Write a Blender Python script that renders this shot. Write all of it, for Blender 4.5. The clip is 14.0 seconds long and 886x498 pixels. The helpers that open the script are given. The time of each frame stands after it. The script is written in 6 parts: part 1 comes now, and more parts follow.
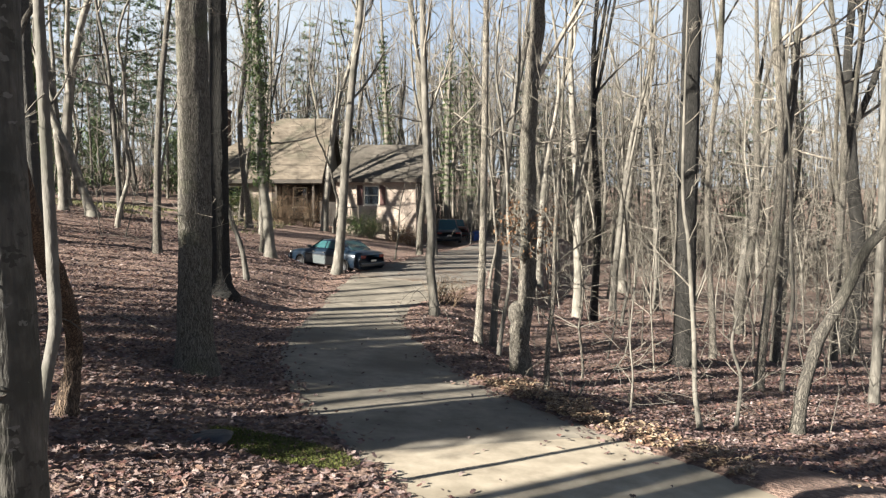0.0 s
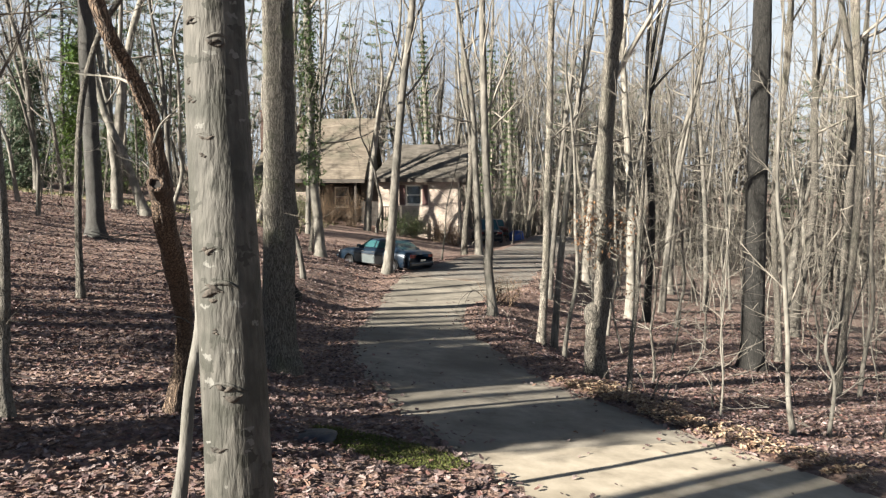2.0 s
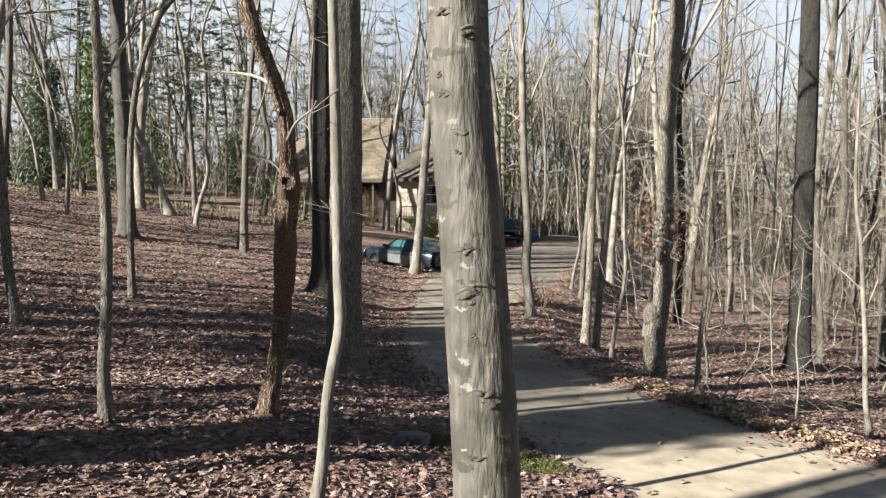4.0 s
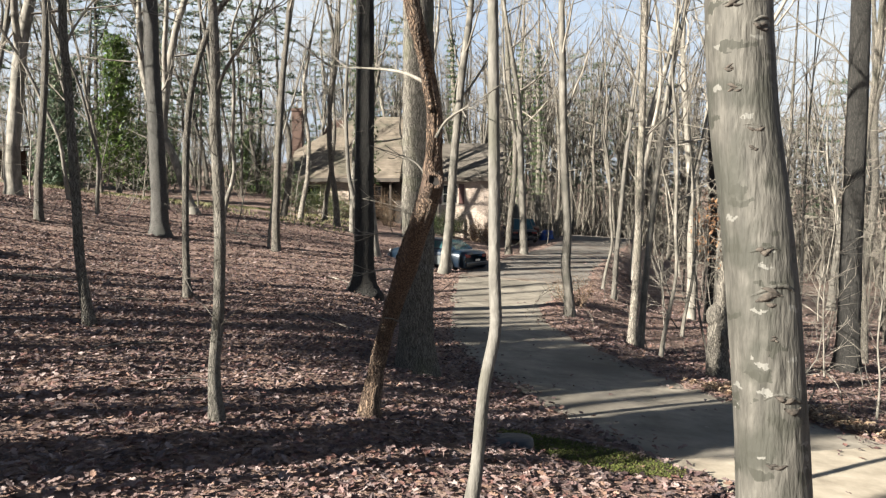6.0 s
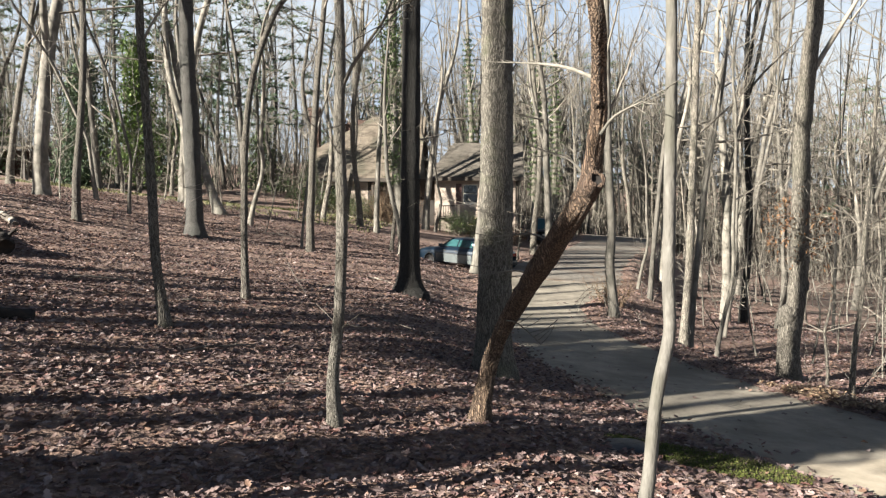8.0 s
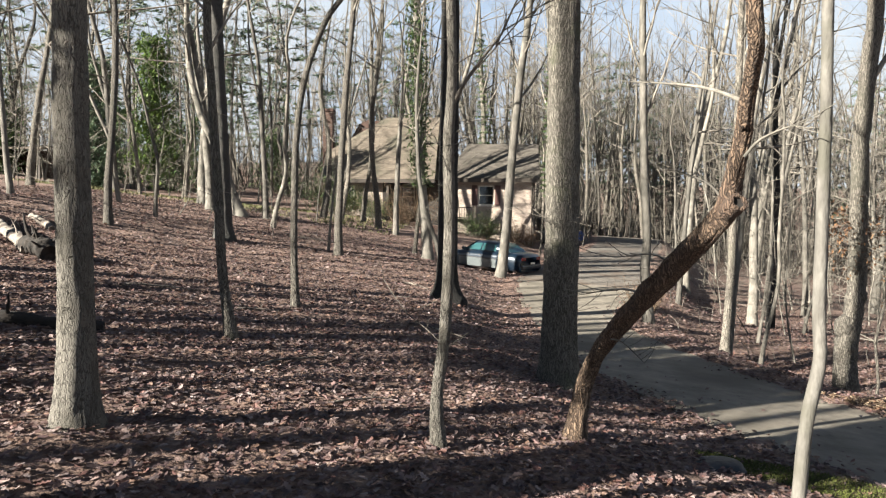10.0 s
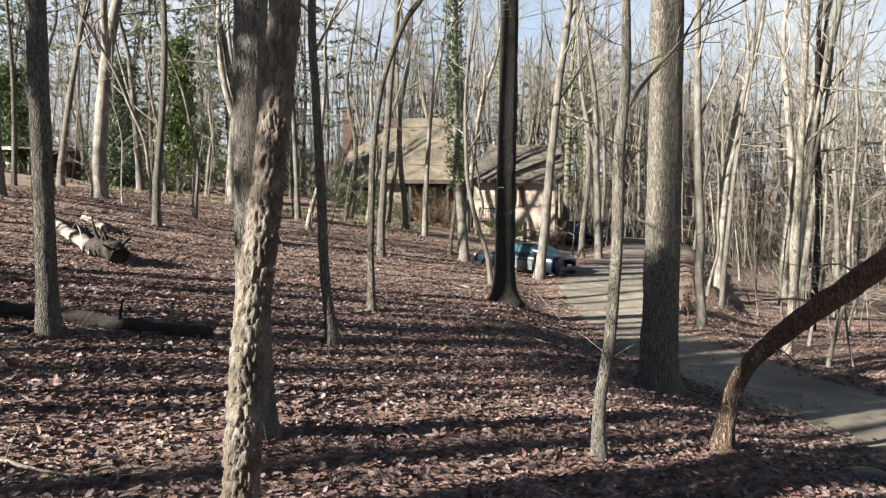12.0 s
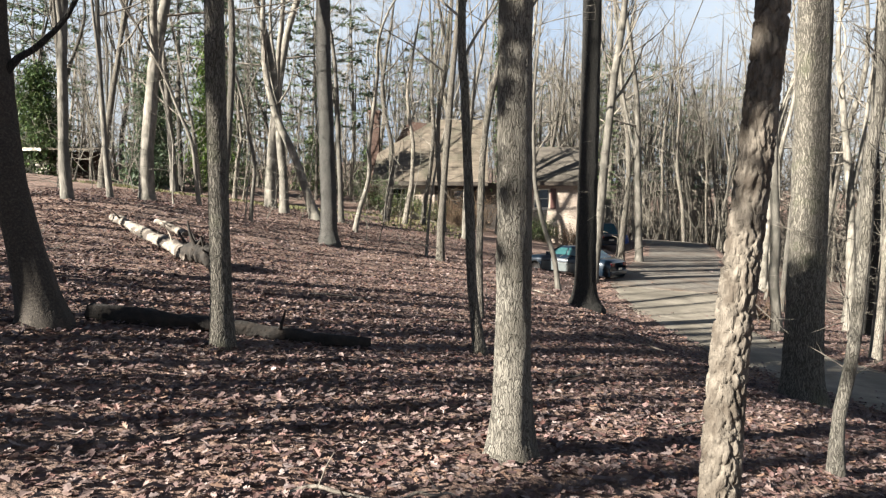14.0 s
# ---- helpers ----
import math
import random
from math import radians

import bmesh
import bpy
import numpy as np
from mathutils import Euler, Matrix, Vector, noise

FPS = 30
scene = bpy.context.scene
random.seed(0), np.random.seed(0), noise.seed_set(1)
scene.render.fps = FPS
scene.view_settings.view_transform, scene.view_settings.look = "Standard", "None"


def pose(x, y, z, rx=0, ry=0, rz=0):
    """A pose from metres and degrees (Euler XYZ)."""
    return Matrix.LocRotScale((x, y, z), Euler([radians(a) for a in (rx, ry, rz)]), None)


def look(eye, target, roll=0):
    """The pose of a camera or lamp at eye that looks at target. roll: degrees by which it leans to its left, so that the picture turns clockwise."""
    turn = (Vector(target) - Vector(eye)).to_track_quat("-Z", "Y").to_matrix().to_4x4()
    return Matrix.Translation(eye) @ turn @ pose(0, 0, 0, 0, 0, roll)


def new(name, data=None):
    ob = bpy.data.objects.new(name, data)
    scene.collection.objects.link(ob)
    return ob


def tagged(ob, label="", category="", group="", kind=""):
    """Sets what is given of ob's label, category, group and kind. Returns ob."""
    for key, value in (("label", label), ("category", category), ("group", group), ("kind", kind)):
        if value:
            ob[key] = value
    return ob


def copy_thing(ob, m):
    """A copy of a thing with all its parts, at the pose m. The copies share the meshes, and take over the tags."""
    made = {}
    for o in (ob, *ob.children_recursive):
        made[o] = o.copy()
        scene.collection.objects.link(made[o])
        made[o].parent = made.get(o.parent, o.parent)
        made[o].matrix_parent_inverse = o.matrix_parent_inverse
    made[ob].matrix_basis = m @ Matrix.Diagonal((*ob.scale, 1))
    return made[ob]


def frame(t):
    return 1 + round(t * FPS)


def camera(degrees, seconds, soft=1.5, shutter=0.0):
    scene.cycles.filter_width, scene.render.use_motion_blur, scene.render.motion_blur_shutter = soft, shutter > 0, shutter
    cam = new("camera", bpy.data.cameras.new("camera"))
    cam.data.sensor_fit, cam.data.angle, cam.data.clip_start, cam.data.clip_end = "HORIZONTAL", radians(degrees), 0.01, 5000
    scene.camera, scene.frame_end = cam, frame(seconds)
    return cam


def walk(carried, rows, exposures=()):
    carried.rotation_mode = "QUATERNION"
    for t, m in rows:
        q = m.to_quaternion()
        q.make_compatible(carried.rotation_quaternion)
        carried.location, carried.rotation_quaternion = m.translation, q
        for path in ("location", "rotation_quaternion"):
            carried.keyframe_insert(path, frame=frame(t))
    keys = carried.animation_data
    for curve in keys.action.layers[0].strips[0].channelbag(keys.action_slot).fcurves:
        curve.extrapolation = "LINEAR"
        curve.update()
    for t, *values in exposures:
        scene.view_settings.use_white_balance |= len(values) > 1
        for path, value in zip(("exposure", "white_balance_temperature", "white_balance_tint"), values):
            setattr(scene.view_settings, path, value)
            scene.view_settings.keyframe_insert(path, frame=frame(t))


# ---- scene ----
cam = camera(63.7, 14.0, soft=1.25)
METRES, EYE, TILT, LEAN, TURN = 9.0, 2.4, -2.8, 0.0, 0.0
ROWS = [
    (0.0, 0.0, 0.0, 0.0, 0.0, 0.0, -0.0),
    (0.5, -0.0259, 0.0015, 0.0005, -0.03, -0.01, 0.03),
    (1.0, -0.0505, 0.0034, 0.0001, -0.06, -0.01, 0.04),
    (1.5, -0.0748, 0.0054, -0.0006, 0.7, -0.0, -0.02),
    (2.0, -0.0978, 0.0071, 0.0, 2.29, -0.02, -0.22),
    (4.5, -0.2476, 0.0165, -0.0007, 2.45, -0.04, -0.34),
    (5.0, -0.2793, 0.0177, -0.0013, 2.44, -0.03, -0.37),
    (5.5, -0.3102, 0.0194, -0.001, 2.45, -0.06, -0.36),
    (6.0, -0.342, 0.0217, -0.0009, 2.49, -0.07, -0.36),
    (6.5, -0.3739, 0.0253, -0.0005, 2.55, -0.06, -0.39),
    (7.0, -0.4076, 0.0298, -0.0014, 2.56, -0.03, -0.37),
    (7.5, -0.4417, 0.0339, -0.0018, 2.61, -0.06, -0.34),
    (8.0, -0.4741, 0.0371, -0.0006, 2.65, -0.09, -0.32),
    (10.5, -0.6202, 0.0421, 0.0218, 2.65, -0.19, -0.51),
    (11.0, -0.6607, 0.0426, 0.0234, 2.65, -0.19, -0.53),
    (11.5, -0.7062, 0.0436, 0.0255, 2.63, -0.2, -0.54),
    (12.0, -0.7557, 0.0458, 0.0257, 2.61, -0.2, -0.57),
    (12.5, -0.8069, 0.0476, 0.0254, 2.58, -0.19, -0.58),
    (13.0, -0.8638, 0.0503, 0.0249, 2.53, -0.19, -0.57),
    (13.5, -0.9286, 0.0533, 0.0252, 2.47, -0.15, -0.59),
    (14.0, -0.9952, 0.0561, 0.0351, 2.44, -0.15, -0.64),
]
walk(cam, [(t, pose(0, 0, EYE, TILT, LEAN, TURN) @ pose(METRES * x, METRES * y, METRES * z, 90 + pitch, roll, yaw)) for t, x, y, z, yaw, pitch, roll in ROWS])

# ---- light ----
SUN = Vector((-0.82, -0.575, 0.44)).normalized()
lamp = bpy.data.lights.new("sun", "SUN")
lamp.energy, lamp.angle, lamp.color = 5.0, radians(0.5), (1.0, 0.93, 0.805)
sun = new("sun", lamp)
sun.matrix_world = look(SUN * 60, (0, 0, 0))
world = bpy.data.worlds.new("sky")
scene.world = world
world.use_nodes = True
wn = world.node_tree
sky = wn.nodes.new("ShaderNodeTexSky")
sky.sky_type, sky.sun_disc = "NISHITA", False
sky.sun_elevation, sky.sun_rotation = math.asin(SUN.z), math.atan2(SUN.x, SUN.y)
sky.air_density, sky.dust_density, sky.ozone_density = 1.0, 0.4, 1.0
haze_co, haze, thin, veil = (wn.nodes.new(k) for k in ("ShaderNodeTexCoord", "ShaderNodeTexNoise", "ShaderNodeValToRGB", "ShaderNodeMixRGB"))
haze.inputs["Scale"].default_value, haze.inputs["Detail"].default_value = 2.6, 6
wn.links.new(haze_co.outputs["Generated"], haze.inputs["Vector"])
wn.links.new(haze.outputs["Fac"], thin.inputs[0])
thin.color_ramp.elements[0].position, thin.color_ramp.elements[0].color = 0.38, (6.6, 8.2, 10.4, 1)
thin.color_ramp.elements[1].position, thin.color_ramp.elements[1].color = 0.62, (9.3, 10.2, 11.0, 1)
high, fade = wn.nodes.new("ShaderNodeSeparateXYZ"), wn.nodes.new("ShaderNodeMapRange")
wn.links.new(haze_co.outputs["Generated"], high.inputs[0])
wn.links.new(high.outputs["Z"], fade.inputs["Value"])
for key, value in (("From Min", 0.26), ("From Max", 0.48), ("To Min", 0.95), ("To Max", 0.0)):
    fade.inputs[key].default_value = value
wn.links.new(fade.outputs[0], veil.inputs[0])
wn.links.new(sky.outputs[0], veil.inputs[1])
wn.links.new(thin.outputs[0], veil.inputs[2])
wn.links.new(veil.outputs[0], wn.nodes["Background"].inputs[0])
wn.nodes["Background"].inputs[1].default_value = 0.0170
scene.view_settings.exposure = 2.46


# ---- materials ----
def shader(name, stops, scale=6.0, detail=8.0, stretch=(1, 1, 1), rough=0.85, bump=0.3, bump_scale=None, bump_dist=0.02,
           spots=None, vary=0.25, per="object", metal=0.0):
    """stops: colours from dark to light over a noise. spots: (colour, scale, from, to) of a second, larger pattern.
    vary: how far one object or island differs in brightness from the next."""
    m = bpy.data.materials.new(name)
    m.use_nodes = True
    nt = m.node_tree
    n, link = nt.nodes, nt.links.new
    b = n["Principled BSDF"]
    b.inputs["Roughness"].default_value, b.inputs["Metallic"].default_value = rough, metal
    tc, mp = n.new("ShaderNodeTexCoord"), n.new("ShaderNodeMapping")
    mp.inputs["Scale"].default_value = stretch
    link(tc.outputs["Object"], mp.inputs["Vector"])
    no = n.new("ShaderNodeTexNoise")
    no.inputs["Scale"].default_value, no.inputs["Detail"].default_value = scale, detail
    no.inputs["Roughness"].default_value = 0.65
    link(mp.outputs[0], no.inputs["Vector"])
    ramp = n.new("ShaderNodeValToRGB")
    el = ramp.color_ramp.elements
    for i, c in enumerate(stops):
        p = 0.30 + 0.40 * i / max(1, len(stops) - 1)
        e = el[i] if i < 2 else el.new(p)
        e.position, e.color = p, (*c, 1)
    link(no.outputs["Fac"], ramp.inputs[0])
    out = ramp.outputs[0]
    if spots:
        c, sc, lo, hi = spots
        n2, r2, mx = n.new("ShaderNodeTexNoise"), n.new("ShaderNodeMapRange"), n.new("ShaderNodeMixRGB")
        n2.inputs["Scale"].default_value, n2.inputs["Detail"].default_value = sc, 5
        link(tc.outputs["Object"], n2.inputs["Vector"])
        r2.inputs["From Min"].default_value, r2.inputs["From Max"].default_value = lo, hi
        link(n2.outputs["Fac"], r2.inputs["Value"])
        link(r2.outputs[0], mx.inputs[0])
        link(out, mx.inputs[1])
        mx.inputs[2].default_value = (*c, 1)
        out = mx.outputs[0]
    if vary:
        if per == "object":
            src = n.new("ShaderNodeObjectInfo").outputs["Random"]
        else:
            src = n.new("ShaderNodeNewGeometry").outputs["Random Per Island"]
        mr, hs = n.new("ShaderNodeMapRange"), n.new("ShaderNodeHueSaturation")
        mr.inputs["To Min"].default_value, mr.inputs["To Max"].default_value = 1 - vary, 1 + vary
        link(src, mr.inputs["Value"])
        link(mr.outputs[0], hs.inputs["Value"])
        link(out, hs.inputs["Color"])
        out = hs.outputs[0]
    link(out, b.inputs["Base Color"])
    if bump:
        bn, bp = n.new("ShaderNodeTexNoise"), n.new("ShaderNodeBump")
        bn.inputs["Scale"].default_value, bn.inputs["Detail"].default_value = bump_scale or scale * 2, 6
        link(mp.outputs[0], bn.inputs["Vector"])
        bp.inputs["Strength"].default_value, bp.inputs["Distance"].default_value = bump, bump_dist
        link(bn.outputs["Fac"], bp.inputs["Height"])
        link(bp.outputs[0], b.inputs["Normal"])
    return m


def bark(name, crack, low, high, cell=30.0, tall=0.3, width=0.16, bump=0.9, depth=0.02, spots=None, vary=0.12, bend=0.05):
    """Bark of ridges or plates: cells drawn out along the trunk, with dark cracks between them."""
    m = bpy.data.materials.new(name)
    m.use_nodes = True
    n, link = m.node_tree.nodes, m.node_tree.links.new
    b = n["Principled BSDF"]
    b.inputs["Roughness"].default_value = 0.9
    tc, mp, warp, add, cells, fine, blot = (n.new("ShaderNode" + k) for k in ("TexCoord", "Mapping", "TexNoise", "VectorMath", "TexVoronoi", "TexNoise", "TexNoise"))
    link(tc.outputs["Object"], warp.inputs["Vector"])
    warp.inputs["Scale"].default_value, warp.inputs["Detail"].default_value = 9.0, 3
    add.operation = "MULTIPLY_ADD"
    link(warp.outputs["Color"], add.inputs[0])
    add.inputs[1].default_value = (bend, bend, bend)
    link(tc.outputs["Object"], add.inputs[2])
    link(add.outputs[0], mp.inputs["Vector"])
    mp.inputs["Scale"].default_value = (1, 1, tall)
    cells.feature = "DISTANCE_TO_EDGE"
    cells.inputs["Scale"].default_value = cell
    link(mp.outputs[0], cells.inputs["Vector"])
    edge = n.new("ShaderNodeMapRange")
    edge.inputs["From Max"].default_value = width
    edge.interpolation_type = "SMOOTHSTEP"
    link(cells.outputs["Distance"], edge.inputs["Value"])
    fine.inputs["Scale"].default_value, fine.inputs["Detail"].default_value, fine.inputs["Roughness"].default_value = cell * 1.6, 8, 0.7
    link(mp.outputs[0], fine.inputs["Vector"])
    tone, crackmix = n.new("ShaderNodeValToRGB"), n.new("ShaderNodeMixRGB")
    el = tone.color_ramp.elements
    el[0].position, el[0].color, el[1].position, el[1].color = 0.32, (*low, 1), 0.68, (*high, 1)
    link(fine.outputs["Fac"], tone.inputs[0])
    link(edge.outputs[0], crackmix.inputs[0])
    crackmix.inputs[1].default_value = (*crack, 1)
    link(tone.outputs[0], crackmix.inputs[2])
    out = crackmix.outputs[0]
    if spots:
        colour, sc, lo, hi = spots
        rng_, mx = n.new("ShaderNodeMapRange"), n.new("ShaderNodeMixRGB")
        blot.inputs["Scale"].default_value, blot.inputs["Detail"].default_value = sc, 6
        link(tc.outputs["Object"], blot.inputs["Vector"])
        rng_.inputs["From Min"].default_value, rng_.inputs["From Max"].default_value, rng_.inputs["To Max"].default_value = lo, hi, 0.8
        link(blot.outputs["Fac"], rng_.inputs["Value"])
        link(rng_.outputs[0], mx.inputs[0])
        link(out, mx.inputs[1])
        mx.inputs[2].default_value = (*colour, 1)
        out = mx.outputs[0]
    if vary:
        info, mr, hs = n.new("ShaderNodeObjectInfo"), n.new("ShaderNodeMapRange"), n.new("ShaderNodeHueSaturation")
        mr.inputs["To Min"].default_value, mr.inputs["To Max"].default_value = 1 - vary, 1 + vary
        link(info.outputs["Random"], mr.inputs["Value"])
        link(mr.outputs[0], hs.inputs["Value"])
        link(out, hs.inputs["Color"])
        out = hs.outputs[0]
    link(out, b.inputs["Base Color"])
    tall_, bp = n.new("ShaderNodeMath"), n.new("ShaderNodeBump")
    tall_.operation = "MULTIPLY_ADD"
    link(fine.outputs["Fac"], tall_.inputs[0])
    tall_.inputs[1].default_value = 0.6
    link(edge.outputs[0], tall_.inputs[2])
    link(tall_.outputs[0], bp.inputs["Height"])
    bp.inputs["Strength"].default_value, bp.inputs["Distance"].default_value = bump, depth
    link(bp.outputs[0], b.inputs["Normal"])
    return m


def leafy(name, colours, rough=0.7, through_light=0.15):
    """Leaves: each island takes one of the colours."""
    m = bpy.data.materials.new(name)
    m.use_nodes = True
    n, link = m.node_tree.nodes, m.node_tree.links.new
    b = n["Principled BSDF"]
    b.inputs["Roughness"].default_value = rough
    geo, ramp = n.new("ShaderNodeNewGeometry"), n.new("ShaderNodeValToRGB")
    ramp.color_ramp.interpolation = "CONSTANT"
    el = ramp.color_ramp.elements
    for i, c in enumerate(colours):
        e = el[i] if i < 2 else el.new(i / len(colours))
        e.position, e.color = i / len(colours), (*c, 1)
    link(geo.outputs["Random Per Island"], ramp.inputs[0])
    tc, no, mx = n.new("ShaderNodeTexCoord"), n.new("ShaderNodeTexNoise"), n.new("ShaderNodeMixRGB")
    no.inputs["Scale"].default_value = 9.0
    link(tc.outputs["Object"], no.inputs["Vector"])
    mx.blend_type, mx.inputs[0].default_value = "MULTIPLY", 0.35
    link(ramp.outputs[0], mx.inputs[1])
    link(no.outputs["Fac"], mx.inputs[2])
    link(mx.outputs[0], b.inputs["Base Color"])
    if through_light:
        tr, ms = n.new("ShaderNodeBsdfTranslucent"), n.new("ShaderNodeMixShader")
        link(mx.outputs[0], tr.inputs["Color"])
        ms.inputs[0].default_value = through_light
        link(b.outputs[0], ms.inputs[1])
        link(tr.outputs[0], ms.inputs[2])
        link(ms.outputs[0], n["Material Output"].inputs["Surface"])
    return m


def plain(name, colour, rough=0.5, metal=0.0, coat=0.0, vary=0.0):
    m = shader(name, [tuple(c * 0.88 for c in colour), tuple(min(1, c * 1.1) for c in colour)], 14, 5, rough=rough, bump=0.0, vary=vary, metal=metal)
    m.node_tree.nodes["Principled BSDF"].inputs["Coat Weight"].default_value = coat
    return m


def glazing(name, tint=(0.25, 0.32, 0.34)):
    m = bpy.data.materials.new(name)
    m.use_nodes = True
    b = m.node_tree.nodes["Principled BSDF"]
    b.inputs["Base Color"].default_value = (*tint, 1)
    b.inputs["Roughness"].default_value, b.inputs["Transmission Weight"].default_value = 0.04, 0.85
    return m


M_SOIL = shader("leaf_mould", [(0.030, 0.019, 0.016), (0.105, 0.064, 0.050), (0.215, 0.145, 0.116), (0.32, 0.235, 0.195)], 9.0, 12, rough=0.9, bump=0.9, bump_scale=16, bump_dist=0.06, spots=((0.075, 0.048, 0.038), 0.5, 0.48, 0.75), vary=0)
M_LEAF = leafy("fallen_leaf", [(0.164, 0.112, 0.101), (0.086, 0.047, 0.043), (0.212, 0.155, 0.145), (0.054, 0.035, 0.035), (0.136, 0.068, 0.058), (0.285, 0.225, 0.214), (0.110, 0.084, 0.084), (0.202, 0.145, 0.134), (0.196, 0.120, 0.088), (0.070, 0.043, 0.043), (0.158, 0.098, 0.094), (0.128, 0.085, 0.082)])
M_APRON = shader("pale_concrete", [(0.185, 0.158, 0.120), (0.275, 0.240, 0.188), (0.355, 0.313, 0.250)], 2.6, 14, rough=0.85, bump=0.3, bump_scale=70, bump_dist=0.006, spots=((0.165, 0.142, 0.104), 0.55, 0.48, 0.74), vary=0)
M_CONCRETE = shader("darker_concrete", [(0.100, 0.088, 0.070), (0.172, 0.154, 0.126), (0.240, 0.217, 0.180)], 2.2, 14, rough=0.85, bump=0.3, bump_scale=70, bump_dist=0.006, spots=((0.092, 0.082, 0.065), 0.5, 0.44, 0.68), vary=0)
M_ASPHALT = shader("worn_asphalt", [(0.062, 0.056, 0.049), (0.115, 0.104, 0.091), (0.165, 0.149, 0.130)], 5, 12, rough=0.9, bump=0.4, bump_scale=120, bump_dist=0.006, spots=((0.092, 0.070, 0.054), 0.8, 0.46, 0.66), vary=0)
M_BEECH = shader("smooth_grey_bark", [(0.018, 0.017, 0.014), (0.036, 0.034, 0.029), (0.053, 0.050, 0.043), (0.084, 0.080, 0.070)], 26, 14, (1, 1, 0.22), 0.8, 1.0, 34, 0.016, spots=((0.022, 0.022, 0.017), 5.0, 0.47, 0.60), vary=0.0)


def flecks(m, colour, scale, size, rarity=0.8):
    """Lichen flecks, wider than tall, over a bark."""
    n, link = m.node_tree.nodes, m.node_tree.links.new
    b = n["Principled BSDF"]
    before = b.inputs["Base Color"].links[0].from_socket
    tc, mp, cells, near, rare, both, mx = (n.new("ShaderNode" + k) for k in ("TexCoord", "Mapping", "TexVoronoi", "Math", "Math", "Math", "MixRGB"))
    mp.inputs["Scale"].default_value = (1, 1, 2.4)
    cells.inputs["Scale"].default_value = scale
    warp, add = n.new("ShaderNodeTexNoise"), n.new("ShaderNodeVectorMath")
    warp.inputs["Scale"].default_value, warp.inputs["Detail"].default_value = scale * 2.5, 4
    link(tc.outputs["Object"], warp.inputs["Vector"])
    add.operation = "MULTIPLY_ADD"
    link(warp.outputs["Color"], add.inputs[0])
    add.inputs[1].default_value = (0.9 / scale,) * 3
    link(tc.outputs["Object"], add.inputs[2])
    link(add.outputs[0], mp.inputs["Vector"])
    link(mp.outputs[0], cells.inputs["Vector"])
    near.operation, rare.operation, both.operation = "LESS_THAN", "GREATER_THAN", "MULTIPLY"
    near.inputs[1].default_value, rare.inputs[1].default_value = size, rarity
    link(cells.outputs["Distance"], near.inputs[0])
    link(cells.outputs["Color"], rare.inputs[0])
    link(near.outputs[0], both.inputs[0])
    link(rare.outputs[0], both.inputs[1])
    link(both.outputs[0], mx.inputs[0])
    link(before, mx.inputs[1])
    mx.inputs[2].default_value = (*colour, 1)
    link(mx.outputs[0], b.inputs["Base Color"])


flecks(M_BEECH, (0.092, 0.090, 0.082), 13, 0.34, 0.76)
flecks(M_BEECH, (0.018, 0.018, 0.013), 9.0, 0.44, 0.66)
M_OAK = bark("furrowed_oak_bark", (0.040, 0.036, 0.029), (0.085, 0.078, 0.065), (0.185, 0.170, 0.145), 44, 0.09, 0.22, 0.9, 0.02, spots=((0.07, 0.078, 0.042), 1.6, 0.55, 0.75), bend=0.10)
# dark bark, its colour lowered further to stand for shade on the trunks
M_DARK = bark("dark_bark_with_shade", (0.005, 0.0048, 0.004), (0.013, 0.012, 0.0105), (0.034, 0.031, 0.027), 44, 0.09, 0.26, 1.0, 0.03, vary=0.2, bend=0.09)
M_PLATE = shader("plated_bark", [(0.036, 0.030, 0.024), (0.100, 0.086, 0.071), (0.172, 0.151, 0.127)], 34, 10, (1, 1, 0.4), 0.9, 1.0, 70, 0.015, spots=((0.055, 0.044, 0.034), 7.0, 0.46, 0.60), vary=0)
M_OAK2 = bark("pale_oak_bark", (0.054, 0.049, 0.041), (0.088, 0.081, 0.069), (0.190, 0.177, 0.154), 66, 0.09, 0.13, 1.0, 0.016, spots=((0.046, 0.041, 0.030), 2.2, 0.47, 0.70), vary=0, bend=0.08)
M_RED = bark("red_brown_bark", (0.046, 0.029, 0.019), (0.118, 0.077, 0.051), (0.225, 0.157, 0.108), 46, 0.08, 0.24, 1.0, 0.03, spots=((0.07, 0.042, 0.029), 2.2, 0.56, 0.72), vary=0, bend=0.10)
M_SMOKE = bark("smoky_grey_bark", (0.022, 0.021, 0.020), (0.042, 0.040, 0.037), (0.080, 0.077, 0.070), 50, 0.08, 0.14, 0.8, 0.012, spots=((0.030, 0.032, 0.028), 1.4, 0.5, 0.7), vary=0, bend=0.08)
M_PALE = shader("pale_bark", [(0.046, 0.042, 0.035), (0.108, 0.100, 0.086), (0.182, 0.170, 0.150)], 9, 10, (1, 1, 0.25), 0.85, 0.7, 26, 0.02, spots=((0.060, 0.057, 0.048), 2.0, 0.47, 0.64), vary=0.45)
M_SLIM = shader("smooth_pale_grey_bark", [(0.046, 0.043, 0.038), (0.088, 0.083, 0.074), (0.142, 0.136, 0.123)], 14, 12, (1, 1, 0.3), 0.85, 0.8, 40, 0.012, spots=((0.062, 0.060, 0.048), 3.0, 0.47, 0.62), vary=0)
M_WOODS = bark("grey_brown_bark", (0.046, 0.041, 0.034), (0.098, 0.088, 0.074), (0.205, 0.187, 0.159), 40, 0.10, 0.20, 0.9, 0.02, spots=((0.078, 0.078, 0.058), 0.9, 0.5, 0.7), vary=0.5, bend=0.09)
